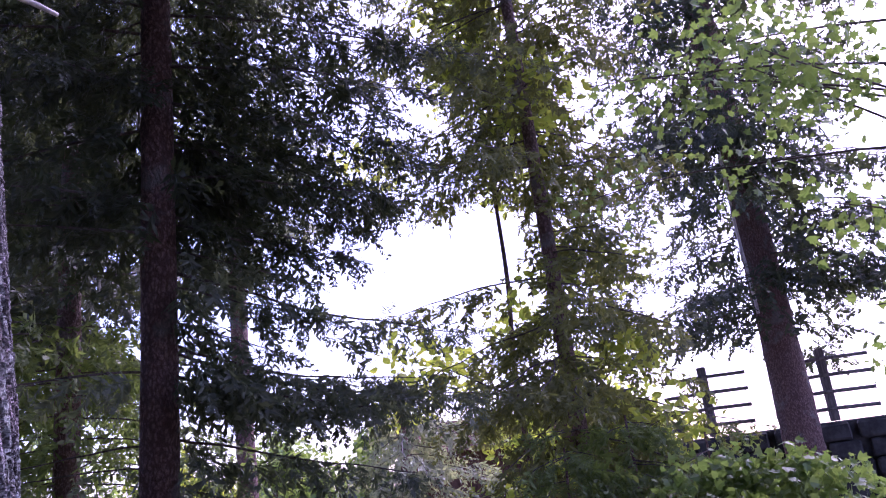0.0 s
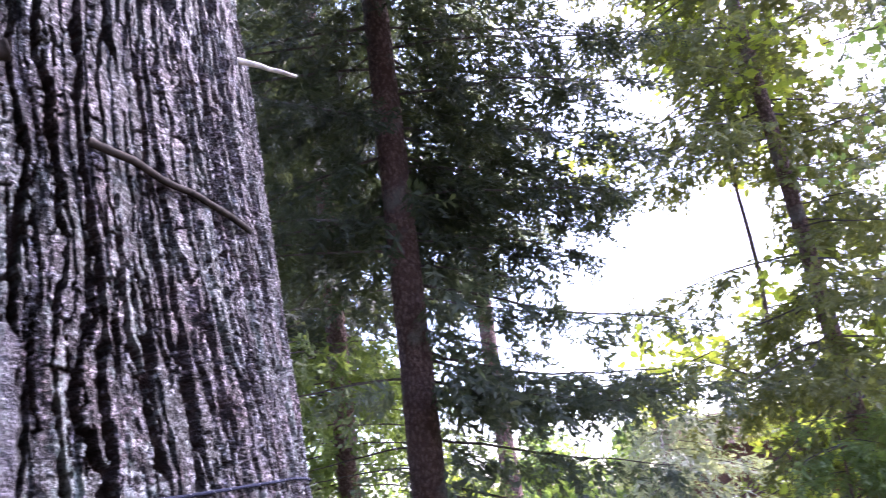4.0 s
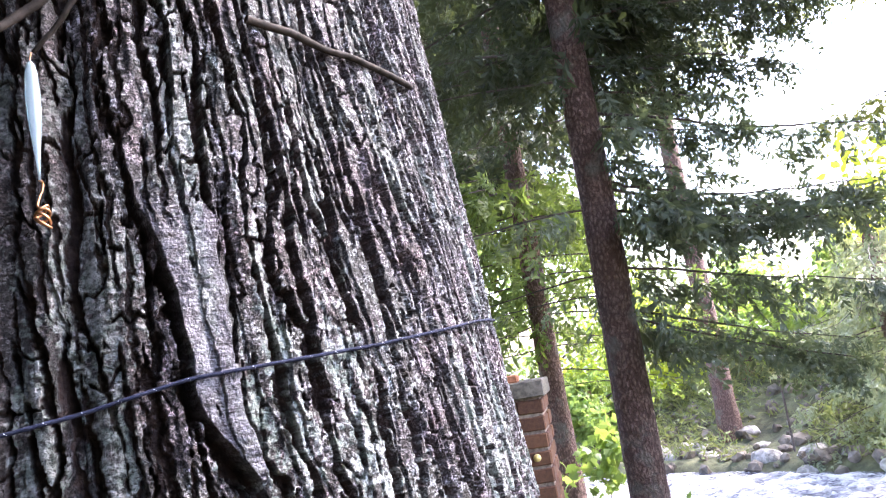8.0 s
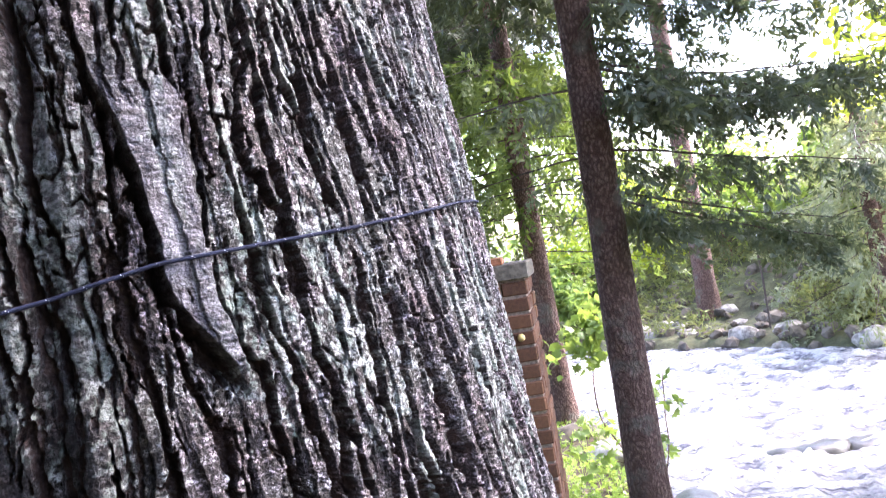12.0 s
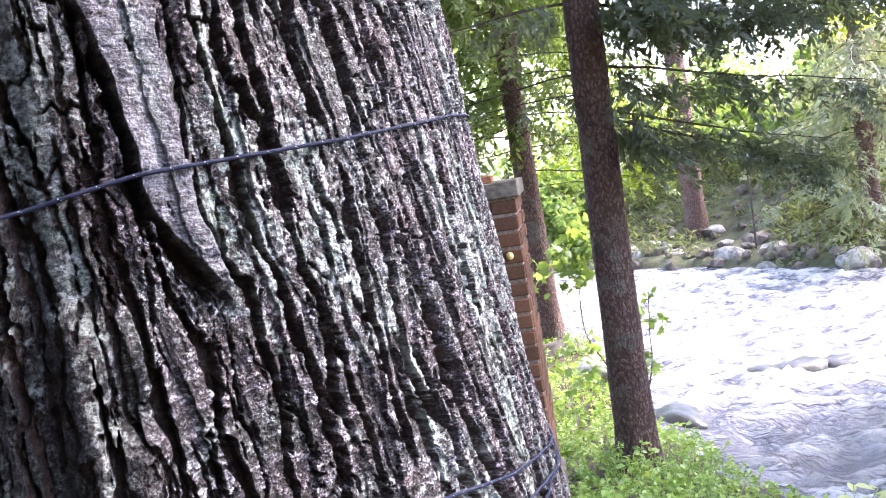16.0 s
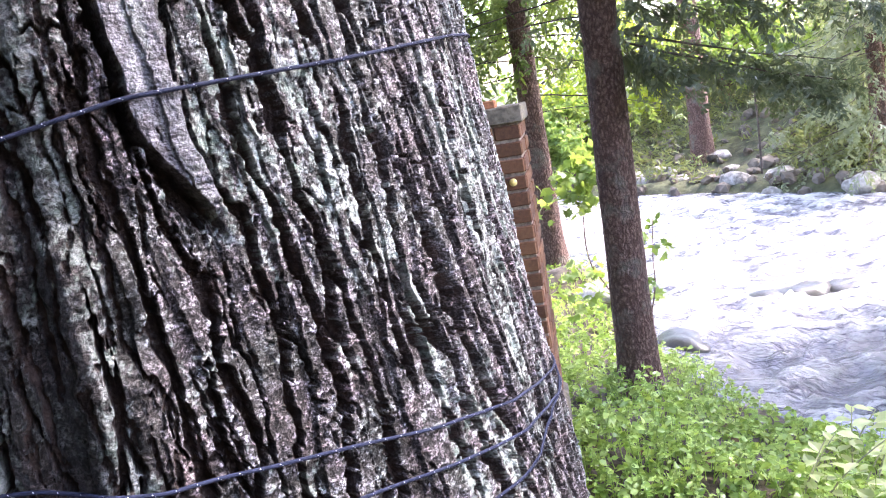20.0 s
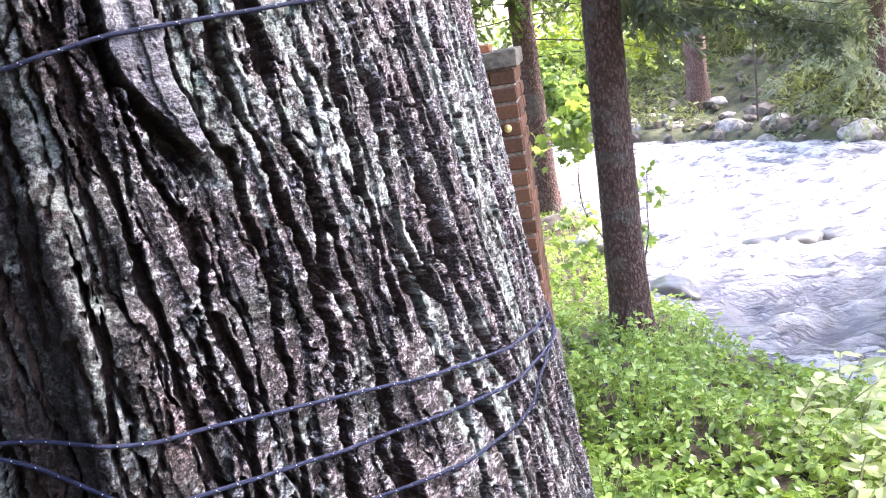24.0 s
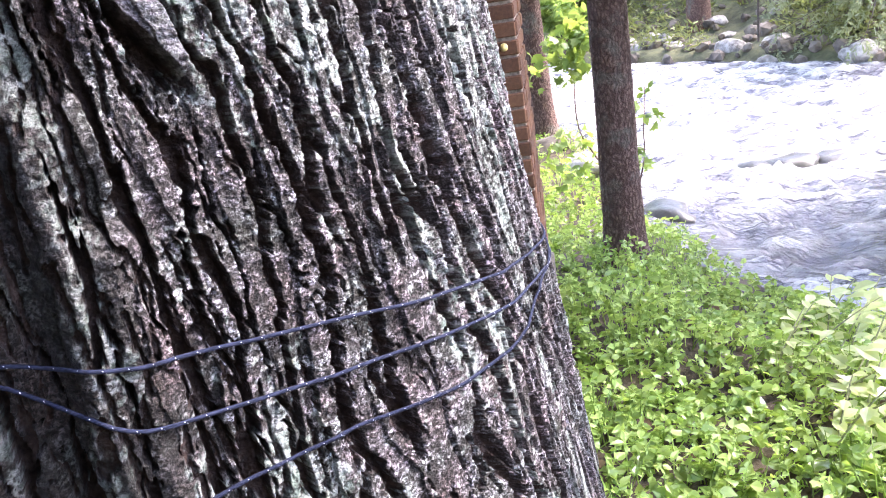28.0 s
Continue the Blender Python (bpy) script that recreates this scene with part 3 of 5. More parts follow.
    flute = flute + 0.012 * np.exp(-((th + 67.0) / 1.9) ** 2) * ease(1.565, 1.535, z) + 0.014 * np.exp(-((th + 63.9) / 1.6) ** 2) * ease(1.480, 1.455, z)
    flute = flute + 0.010 * np.exp(-((th + 63.4) / 2.4) ** 2 - ((z - 1.525) / 0.022) ** 2) + 0.012 * fnoise(u * 9, z * 2.5, 57, 2) - 0.010 * ease(-62, -78, th)
    rough = ridge * (1 - 0.75 * smooth)
    dome = -0.006 * side_a ** 2 - 0.003 * side_a
    h = 0.0165 * (ridge - 1) + dome + rough * (0.0002 * sheet + 0.00020 * ripple + 0.0007 * chip + 0.0007 * flake + 0.0024 * fnoise(u * 110, z * 16, 87, 3) + 0.0026 * (tone_a - 0.5) + 0.0016 * (tone_b - 0.5)) + 0.0007 * grit * rough + (1 - ridge) * 0.004 * fnoise(u * 190, z * 26, 81, 3)
    h = h + smooth * (0.0007 * ripple + 0.0016 * np.clip(fnoise(u * 30, ripple_z * 200, 78, 3), -1, 1)) + 0.004 * scar - 0.018 * crack + 0.007 * crack * fnoise(u * 150, z * 40, 83, 3) + 0.003 * lip * fibre + flute
    low = ease(2.05, 1.58, z)
    streak = fnoise((u + lean) * 40, z * 7, 58, 3) + 0.45 * fnoise(u * 12, z * 5, 59, 2)
    lichen = ease(0.20, 0.44, streak + 0.45 * rag + 0.30 * nib + 0.5 * chip + 0.08 * low) * ease(0.45, 0.9, ridge) * (1 - 0.8 * smooth) * (0.25 + 0.75 * low) * (0.55 + 0.45 * ease(-66, -57, th)) * (1 - 0.8 * crack)
    tint = np.clip(0.50 + 0.12 * (ripple - n2 - 0.2) + 0.14 * (sheet - n1 - 0.2) + 0.30 * grit + 0.75 * chip + 0.40 * flake + 0.25 * (tone_a - 0.5) + 0.22 * (tone_b - 0.5), 0, 1)
    # shade of the left flank, painted into the bark tone
    flank_shade = ease(-60.5, -66.0, th + 3.0 * fnoise(u * 14, z * 6, 82, 3) + 5.0 * ease(1.65, 1.88, z)) * (0.75 + 0.25 * ease(1.80, 1.45, z))
    tint = tint * (1 - 0.97 * flank_shade)
    # plate tone stops at the rims, so furrow walls are painted dark too
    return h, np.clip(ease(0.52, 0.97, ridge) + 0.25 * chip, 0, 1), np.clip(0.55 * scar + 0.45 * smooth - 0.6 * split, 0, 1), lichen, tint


th_fine = np.concatenate([np.linspace(-76.5, -40, 340)[:-1], np.linspace(-40, -1, 160)])
th_rest = np.linspace(-1, 283.5, 36)[1:-1]
TH = np.concatenate([th_fine, th_rest])
z_low = np.linspace(-0.25, 1.07, 36)[:-1]
z_mid = np.linspace(1.07, 2.09, 780)
z_top = np.concatenate([np.linspace(2.09, 2.5, 60)[1:-1], np.linspace(2.5, 12.5, 28)])
ZZ = np.concatenate([z_low, z_mid, z_top])
T2, Z2 = np.meshgrid(TH, ZZ, indexing="ij")
hh, ridge, scar, lichen, flake_shade = bark_relief(T2, Z2)
RR = trunk_radius(Z2) + hh
V = np.stack([RR * np.cos(np.radians(T2)), RR * np.sin(np.radians(T2)), Z2], -1).reshape(-1, 3)
great_tree = thing("tree", AX, AY, 0, "huge old conifer with deeply furrowed grey bark wound with cord", "tree")
me = mesh_from("trunk", V, grid_faces(len(TH), len(ZZ), True), bark, False)
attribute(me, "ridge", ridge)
attribute(me, "scar", scar)
attribute(me, "flake", flake_shade)
attribute(me, "lichen", lichen)
part_mesh("trunk", me, great_tree, "deeply furrowed grey-brown bark with pale lichen")


def on_trunk(th, z, off=0.0):
    h = float(bark_relief(np.array([th]), np.array([z]))[0][0])
    r = float(trunk_radius(np.array([z]))[0]) + h + off
    return np.array([r * math.cos(radians(th)), r * math.sin(radians(th)), z])


# ---- cords round the trunk ----
def cord(th, z, label, gap=0.0145):
    """A thin cord laid over the ridges: it spans furrows and rests on what stands proud."""
    a = np.linspace(th[0], th[-1], 420)
    zz = np.interp(a, th, z)
    for _ in range(14):
        zz[1:-1] = (zz[:-2] + 2 * zz[1:-1] + zz[2:]) / 4
    r = trunk_radius(zz) + bark_relief(a, zz)[0]
    for _ in range(160):  # pulled tight
        pulled = r.copy()
        pulled[1:-1] = (r[:-2] + r[2:]) / 2
        r = np.maximum(r, pulled)
    r = r + 0.0010
    p = np.stack([AX + r * np.cos(np.radians(a)), AY + r * np.sin(np.radians(a)), zz], -1)
    ob = thing("cord", 0, 0, 0, label, "cord", "cords round the trunk")
    v, f = tube(p, 0.0015, 8)
    part_mesh("strand", mesh_from("strand", v, f, CORD), ob)
    # white tracer threads show as short flecks along it
    seg = np.concatenate([[0], np.cumsum(np.linalg.norm(np.diff(p, axis=0), axis=1))])
    flecks = []
    for s in np.arange(0.006, seg[-1], gap):
        q = np.array([[np.interp(s + d, seg, p[:, k]) for k in range(3)] for d in (0.0, 0.0011, 0.0022)])
        out = q - np.array([AX, AY, 0])
        out[:, 2] = 0
        out /= np.linalg.norm(out, axis=1)[:, None]
        flecks.append(tube(q + out * 0.0010 + np.array([[0, 0, 0.0008], [0, 0, 0.0001], [0, 0, -0.0006]]), 0.0004, 5))
    v, f = join(flecks)
    tagged(part_mesh("tracer", mesh_from("tracer", v, f, TRACER), ob), "tiny white reflective flecks along the cord", kind="stuff")
    return ob


cord((-86, -68.5, -60.4, -42, -18, 8), (1.600, 1.619, 1.632, 1.640, 1.658, 1.668), "taut navy cord with white flecks wrapped round the trunk", 0.024)
cord((-86, -72, -64, -49.7, -37.4, -18.5, 8), (1.420, 1.404, 1.385, 1.362, 1.338, 1.300, 1.262), "navy cord with white flecks sagging round the trunk")
cord((-86, -72.5, -65.4, -55.7, -41.6, -28.7, -14.7, 8), (1.445, 1.391, 1.345, 1.330, 1.312, 1.288, 1.265, 1.235), "navy cord with white flecks bent over a bark ridge")
cord((-70, -61.9, -50.2, -40.3, -27.9, -15.4, 8), (1.284, 1.282, 1.279, 1.263, 1.250, 1.258, 1.262), "lowest navy cord with white flecks on the trunk")

# ---- dead twigs on the trunk ----
def rod(points, r_a, r_b, mat, name, parent, label="", seed=1, bend=0.004, n=24):
    """A slightly crooked stick through a few points."""
    pts = np.asarray(points, float)
    s = np.linspace(0, 1, len(pts))
    k = np.linspace(0, 1, n)
    p = np.stack([np.interp(k, s, pts[:, i]) for i in range(3)], -1)
    p += bend * np.stack([fnoise(k * 5, k * 0 + seed + i, 61 + i, 2) for i in range(3)], -1) * np.sin(np.pi * k)[:, None]
    r = (r_a + (r_b - r_a) * k) * (1 + 0.12 * fnoise(k * 9, k * 0 + seed, 66, 2))
    v, f = tube(p, r, 8)
    return part_mesh(name, mesh_from(name, v, f, mat), parent, label)


def trunk_line(pairs):
    """Points over the proudest bark near each place."""
    rows = []
    for th, z, off in pairs:
        a = np.linspace(th - 4, th + 4, 40)
        r = float(trunk_radius(np.array([z]))[0] + bark_relief(a, a * 0 + z)[0].max()) + off
        rows.append(np.array([r * math.cos(radians(th)), r * math.sin(radians(th)), z]))
    return rows


rod(trunk_line(((-50, 1.932, 0.001), (-45, 1.927, 0.003), (-40, 1.923, 0.003), (-35, 1.921, 0.003), (-30, 1.920, 0.003), (-25.5, 1.920, 0.003), (-21.5, 1.921, 0.003))), 0.0036, 0.0032, DEAD_WOOD, "dead_twig", great_tree, "thin bare brown twig against the bark", 3)
p0 = on_trunk(-16, 2.176, -0.02)
rod((p0, p0 + np.array([0.05, 0.02, 0.001]), p0 + np.array([0.095, 0.04, -0.001])), 0.0050, 0.0024, PALE_WOOD, "snag", great_tree, "bleached broken branch stub", 4, 0.0012)
# a broken dead branch crosses the bark, with a thick stub and fine twigs
fork = np.array([0.220, -0.456, 1.949])
snag = rod((np.array([0.130, -0.500, 2.010]), np.array([0.171, -0.475, 1.982]), np.array([0.203, -0.462, 1.957]), fork), 0.0034, 0.0028, DEAD_WOOD, "snag", great_tree, "dark dead branch against the bark", 5, 0.003)
rod((fork, fork + np.array([0.020, 0.006, 0.010]), fork + np.array([0.043, 0.013, 0.017])), 0.0042, 0.0085, DEAD_WOOD, "stub", snag, "thick broken stub", 6, 0.003)
rod((fork, fork + np.array([0.02, 0.006, -0.008]), fork + np.array([0.042, 0.012, -0.014])), 0.0020, 0.0012, DEAD_WOOD, "dead_twig", snag, "", 7, 0.001)
rod((fork + np.array([-0.012, -0.002, -0.004]), np.array([0.178, -0.474, 1.911]), np.array([0.150, -0.490, 1.886]), np.array([0.138, -0.498, 1.856])), 0.0042, 0.0025, DEAD_WOOD, "dead_twig", snag, "", 8, 0.004)
rod((np.array([0.206, -0.461, 1.928]), np.array([0.190, -0.462, 1.904]), np.array([0.167, -0.460, 1.882])), 0.0024, 0.0016, DEAD_WOOD, "dead_twig", snag, "", 9, 0.002)

# ---- glass drop hung from the snag ----
def glass_drop(x, y, z):
    ob = thing("hanging_ornament", x, y, z, "pale milky glass icicle drop hung against the trunk on fine wire", "ornament")
    prof = ((0.0, 0.0005), (0.003, 0.0030), (0.010, 0.0044), (0.026, 0.0052), (0.042, 0.0047), (0.058, 0.0032), (0.074, 0.0016), (0.088, 0.0007))
    p = [(0, 0, -s) for s, _ in prof]
    v, f = tube(p, [r for _, r in prof], 16)
    drop = part_mesh("drop", mesh_from("drop", v, f, GLASS), ob, "slender pale glass drop")
    v, f = tube([(0, 0, 0.0), (0.0005, 0, 0.003), (0.001, 0.0005, 0.006)], 0.0005, 6)
    part_mesh("hook", mesh_from("hook", v, f, COPPER), drop, "fine wire hook")
    k = np.linspace(0, 1, 60)
    coil = np.stack([0.0050 * np.cos(k * 26) * np.minimum(1, k * 3), 0.004 * np.sin(k * 26), -0.088 - 0.018 * np.minimum(1, k * 5) - 0.014 * k + 0.003 * np.sin(k * 31)], -1)
    v, f = tube(coil, 0.0010, 6)
    part_mesh("coil", mesh_from("coil", v, f, COPPER), drop, "small copper wire coil")
    return ob


glass_drop(-0.2555, 0.484, 1.869)

# ---- brick pillar ----
PX, PY, PTURN = 0.385, 3.40, -10.0  # its front corner beside the river
PW, PZ0, PTOP = 0.46, -0.14, 1.46
pillar = thing("brick_pillar", PX, PY, 0, "weathered red brick gate pillar with a concrete cap", "pillar")
pillar.rotation_euler = (0, 0, radians(PTURN))


def block(sx, sy, sz, mat, name, soft=0.004, wobble=0.0, seed=1):
    """A box with its corner edges rounded off, standing on its base."""
    bm = bmesh.new()
    bmesh.ops.create_cube(bm, size=1)
    for v in bm.verts:
        v.co = Vector((v.co.x * sx, v.co.y * sy, (v.co.z + 0.5) * sz))
    bmesh.ops.bevel(bm, geom=list(bm.edges), offset=soft, segments=1, affect="EDGES")
    if wobble:
        for v in bm.verts:
            v.co += wobble * Vector(noise.noise_vector(v.co * 9 + Vector((seed, 0, 0))))
    me = bpy.data.meshes.new(name)
    bm.to_mesh(me)
    bm.free()
    me.materials.append(mat)
    return me


part_mesh("core", block(PW - 0.016, PW - 0.016, PTOP - PZ0, MORTAR, "core"), pillar, "pale mortar joints").location = (-PW / 2, PW / 2, PZ0)
part_mesh("cap", block(PW + 0.035, PW + 0.035, 0.072, CONCRETE, "cap", 0.006, 0.004), pillar, "grey concrete cap slab").location = (-PW / 2, PW / 2, PTOP)
part_mesh("plinth", block(PW + 0.04, PW + 0.04, 0.36, CONCRETE, "plinth", 0.02, 0.01), pillar, "rough concrete foot").location = (-PW / 2, PW / 2, PZ0 - 0.1)
part_mesh("capstone_brick", block(0.2, 0.1, 0.035, TERRA, "capstone_brick", 0.006, 0.004), pillar, "loose broken brick").location = (-0.19, 0.07, PTOP + 0.072)
bm = bmesh.new()
bmesh.ops.create_uvsphere(bm, u_segments=20, v_segments=12, radius=0.017)
part("button", bm, AMBER, pillar, "round yellow button").location = (-0.06, -0.012, 1.212)
COURSE = 0.0725
brick_meshes = [block((PW - 0.012) / 2, 0.10, COURSE - 0.014, BRICK, "brick", 0.005, 0.003, s) for s in range(5)]
half_meshes = [block((PW - 0.012) / 4 - 0.003, 0.10, COURSE - 0.014, BRICK, "brick", 0.005, 0.003, s) for s in range(3)]
rng = random.Random(5)
for row in range(int((PTOP - PZ0) / COURSE)):
    z = PTOP - (row + 1) * COURSE + 0.007
    for face in range(4):
        a = face * math.pi / 2
        cx, cy = -PW / 2, PW / 2
        if row % 2:
            spots = ((-PW / 4, brick_meshes), (PW / 4, brick_meshes))
        else:
            spots = ((-PW * 3 / 8, half_meshes), (0.0, brick_meshes), (PW * 3 / 8, half_meshes))
        for off, meshes in spots:
            ob = part_mesh("brick", rng.choice(meshes), pillar)
            d = PW / 2 - 0.05 + rng.uniform(-0.002, 0.004)
            ob.location = (cx + off * math.cos(a) + d * math.sin(a), cy + off * math.sin(a) - d * math.cos(a), z + rng.uniform(-0.001, 0.001))
            ob.rotation_euler = (0, 0, a + rng.uniform(-0.012, 0.012))


# ---- conifers ----
def tree_trunk(parent, height, r0, r1, sides, seed, lean=(0, 0), sink=0.4, mat=SPRUCE_BARK, flare=0.35, bend=0.04):
    n = max(24, int(height / 0.12))
    k = np.linspace(0, 1, n)
    z = -sink + (height + sink) * k
    cx, cy = lean[0] * k + bend * fnoise(k * 3, k * 0 + seed, 71, 2), lean[1] * k + bend * fnoise(k * 3, k * 0 + seed, 72, 2)
    ang = np.linspace(0, 2 * np.pi, sides, endpoint=False)
    A, Zz = np.meshgrid(ang, z, indexing="ij")
    r = r0 + (r1 - r0) * k + r0 * flare * np.exp(-np.clip(z, 0, 99) / 0.22)
    rough = 1 + 0.045 * fnoise(A * 4 * r0 * 8, Zz * 7, seed, 3) + 0.03 * vnoise(A * 5, Zz * 22, seed + 3)
    R = r[None] * rough
    v = np.stack([cx[None] + R * np.cos(A), cy[None] + R * np.sin(A), Zz], -1).reshape(-1, 3)
    part_mesh("trunk", mesh_from("trunk", v, grid_faces(sides, n, True), mat), parent)
    return lambda zz: np.array([np.interp(zz, z, cx), np.interp(zz, z, cy), zz])


def bough_line(base, heading, length, slope, droop, lift, rng, n=26, wiggle=0.03):
    """A bough from the trunk: slope at its root, droop along it, lift of its tip. heading: degrees clockwise from +y."""
    s = np.linspace(0, 1, n)
    h = radians(heading)
    turn = rng.uniform(-0.15, 0.15) * s ** 2
    dx, dy = np.sin(h + turn), np.cos(h + turn)
    z = length * (slope * s - droop * s ** 2 + lift * s ** 4)
    seed = rng.integers(1000)
    wob = wiggle * length * fnoise(s * 4, s * 0 + seed, 73, 3)
    return base + np.stack([dx * s * length + wob * dy, dy * s * length - wob * dx, z + wob * 0.6], -1)


def conifer(x, y, height, r0, boughs, label, seed, spray, mat=NEEDLES, lean=(0, 0), r1=0.03, hang=0.8, dense=1.0, size=1.0, sides=20, low=(), group="spruces by the river"):
    """boughs: rows of height, heading, length, slope, droop, lift, fullness. low: the height below which the crown takes another material."""
    rng = np.random.default_rng(seed)
    z0 = on_ground(x, y)
    ob = thing("spruce_tree", x, y, z0, label, "tree", group)
    axis = tree_trunk(ob, height, r0, r1, sides, seed, lean)
    crowns = {False: ([], [], []), True: ([], [], [])}
    for z, heading, length, slope, droop, lift, full in boughs:
        O, D, S = crowns[bool(low) and z < low[0]]
        line = bough_line(axis(z - z0), heading, length, slope, droop, lift, rng)
        rad = 0.0060 * length ** 0.7 + 0.002
        v, f = tube(line, np.linspace(rad, 0.003, len(line)), 6)
        part_mesh("branch", mesh_from("branch", v, f, TWIG_BARK), ob)
        if full <= 0:
            continue
        tan = np.gradient(line, axis=0)
        tan /= np.linalg.norm(tan, axis=1)[:, None]
        across = np.cross(tan, (0, 0, 1))
        # sprays leave the bough to both hands, more hang from it in curtains
        n = int(length * 50 * full * dense / size ** 1.2) + 4
        at_s = np.concatenate([rng.uniform(0.08, 1.0, n), np.ones(2)])
        n = len(at_s)
        i = np.clip((at_s * (len(line) - 1)).astype(int), 0, len(line) - 1)
        hand = rng.choice((-1.0, 1.0), (n, 1))
        falls = rng.uniform(0, 1, (n, 1)) < 0.5
        way = across[i] * hand * rng.uniform(0.4, 1.0, (n, 1)) + tan[i] * rng.uniform(0.3, 0.9, (n, 1))
        drop = np.where(falls, rng.uniform(1.0, 2.2, (n, 1)), rng.uniform(0.0, 0.7, (n, 1))) * hang
        spread = 0.30 * length * (1 - at_s[:, None]) ** 0.7 * rng.uniform(0, 1, (n, 1)) ** 1.3
        start = line[i] + across[i] * hand * spread - np.array([0, 0, 0.35]) * spread * hang
        O.append(start + rng.normal(0, 0.012, (n, 3)) * size)
        D.append(way - np.array([0, 0, 1.0]) * drop + rng.normal(0, 0.12, (n, 3)))
        S.append(rng.uniform(0.18, 0.46, n) * (1.05 - 0.4 * at_s) * size ** 0.75)
    for below, (O, D, S) in crowns.items():
        if O:
            O, D, S = np.vstack(O), np.vstack(D), np.concatenate(S)
            twist, lots = rng.normal(0, 0.6, len(O)), np.arange(len(O)) % len(spray)
            v, f = join([scatter(*one, O[lots == k], D[lots == k], S[lots == k][:, None], twist[lots == k], rng) for k, one in enumerate(spray)])
            part_mesh("low_crown" if below else "crown", mesh_from("crown", v, f, low[1] if below else mat, False), ob)
    return ob


rng0 = np.random.default_rng(8)
SPRAY_FAR = [frond(rng0, 10, 0.07, 0.048, 0.40) for _ in range(3)]
SPRAY_DENSE = [frond(rng0, 6, 0.10, 0.110, 0.52) for _ in range(3)]
SPRAY_SHADE = [frond(rng0, 4, 0.12, 0.16, 0.55) for _ in range(2)]
SPRAY_MID = [frond(rng0, 14, 0.05, 0.031, 0.34) for _ in range(4)]


def whorls(rng, z_from, z_to, gap, length_at, slope, droop, lift, full, avoid=()):
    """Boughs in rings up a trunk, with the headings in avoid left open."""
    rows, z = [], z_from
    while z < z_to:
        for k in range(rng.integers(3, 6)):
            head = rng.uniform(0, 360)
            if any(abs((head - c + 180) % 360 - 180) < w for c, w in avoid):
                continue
            rows.append((z + rng.uniform(-0.1, 0.1), head, length_at(z) * rng.uniform(0.75, 1.15), slope + rng.uniform(-0.1, 0.1), droop, lift, full * rng.uniform(0.7, 1.2)))
        z += gap * rng.uniform(0.8, 1.2)
    return rows


r = np.random.default_rng(21)
near_boughs = [
    # low boughs with hanging curtains over the water
    (2.58, 103, 1.9, -0.40, -0.20, 0.0, 1.9), (3.05, 103, 1.8, -0.38, -0.10, 0.0, 1.0), (2.62, 94, 1.5, -0.40, -0.2, 0.0, 1.5), (2.45, 112, 1.15, -0.38, -0.1, 0.0, 1.7),
    (1.80, 104, 1.25, -0.45, -0.1, 0.0, 1.6), (1.85, 88, 1.3, -0.40, -0.1, 0.0, 1.0), (2.1, 108, 1.4, -0.30, -0.05, 0.0, 1.1),
    (3.35, 98, 1.2, 0.0, 0.2, 0.0, 1.3), (3.6, 110, 1.45, 0.05, 0.2, 0.0, 1.4), (3.85, 92, 1.6, 0.02, 0.2, 0.0, 1.4), (4.1, 105, 1.75, 0.0, 0.25, 0.0, 1.5),
    (4.35, 118, 1.7, 0.02, 0.25, 0.0, 1.2), (4.6, 96, 1.8, 0.0, 0.25, 0.0, 1.1), (4.9, 108, 1.6, 0.0, 0.25, 0.0, 0.8),
    # dense boughs close to the trunk on both sides
    (2.95, 100, 0.85, -0.25, 0.0, 0.0, 0.9), (3.15, 112, 0.9, -0.25, 0.0, 0.0, 0.9), (3.35, 90, 0.95, -0.2, 0.0, 0.0, 0.9), (2.75, 96, 0.7, -0.3, 0.0, 0.0, 0.9),
    (3.25, 268, 1.3, 0.05, 0.1, 0.0, 0.5), (3.5, 284, 1.4, 0.0, 0.1, 0.0, 0.9),
    (2.05, 300, 0.8, 0.02, 0.1, 0.0, 0.0), (1.92, 290, 0.7, 0.1, 0.1, 0.0, 0.05), (2.45, 280, 1.2, 0.05, 0.2, 0.1, 0.5)]
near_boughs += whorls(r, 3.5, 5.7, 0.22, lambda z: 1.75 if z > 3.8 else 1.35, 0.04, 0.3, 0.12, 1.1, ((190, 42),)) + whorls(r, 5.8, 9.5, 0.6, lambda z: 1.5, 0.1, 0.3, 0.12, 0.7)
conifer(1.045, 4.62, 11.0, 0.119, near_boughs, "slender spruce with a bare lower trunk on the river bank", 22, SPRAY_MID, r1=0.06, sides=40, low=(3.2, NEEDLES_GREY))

r = np.random.default_rng(31)
mid_boughs = [(1.9, 275, 1.5, 0.08, 0.1, 0.05, 0.08), (1.75, 270, 1.3, -0.05, 0.1, 0.05, 0.08), (2.1, 268, 1.3, 0.12, 0.1, 0.0, 0.06),
              (1.75, 85, 1.3, 0.0, 0.1, 0.0, 0.06), (1.5, 95, 1.5, -0.12, 0.1, 0.0, 0.1), (1.3, 100, 1.1, 0.02, 0.1, 0.0, 0.1)]
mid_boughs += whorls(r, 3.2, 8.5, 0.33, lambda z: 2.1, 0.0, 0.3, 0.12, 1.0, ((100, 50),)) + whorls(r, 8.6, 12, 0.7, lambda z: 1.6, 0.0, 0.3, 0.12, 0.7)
mid_boughs += [(2.0 + 0.16 * k, 235 + (k * 37) % 85, 1.7, -0.05, 0.2, 0.05, 0.8) for k in range(9)]
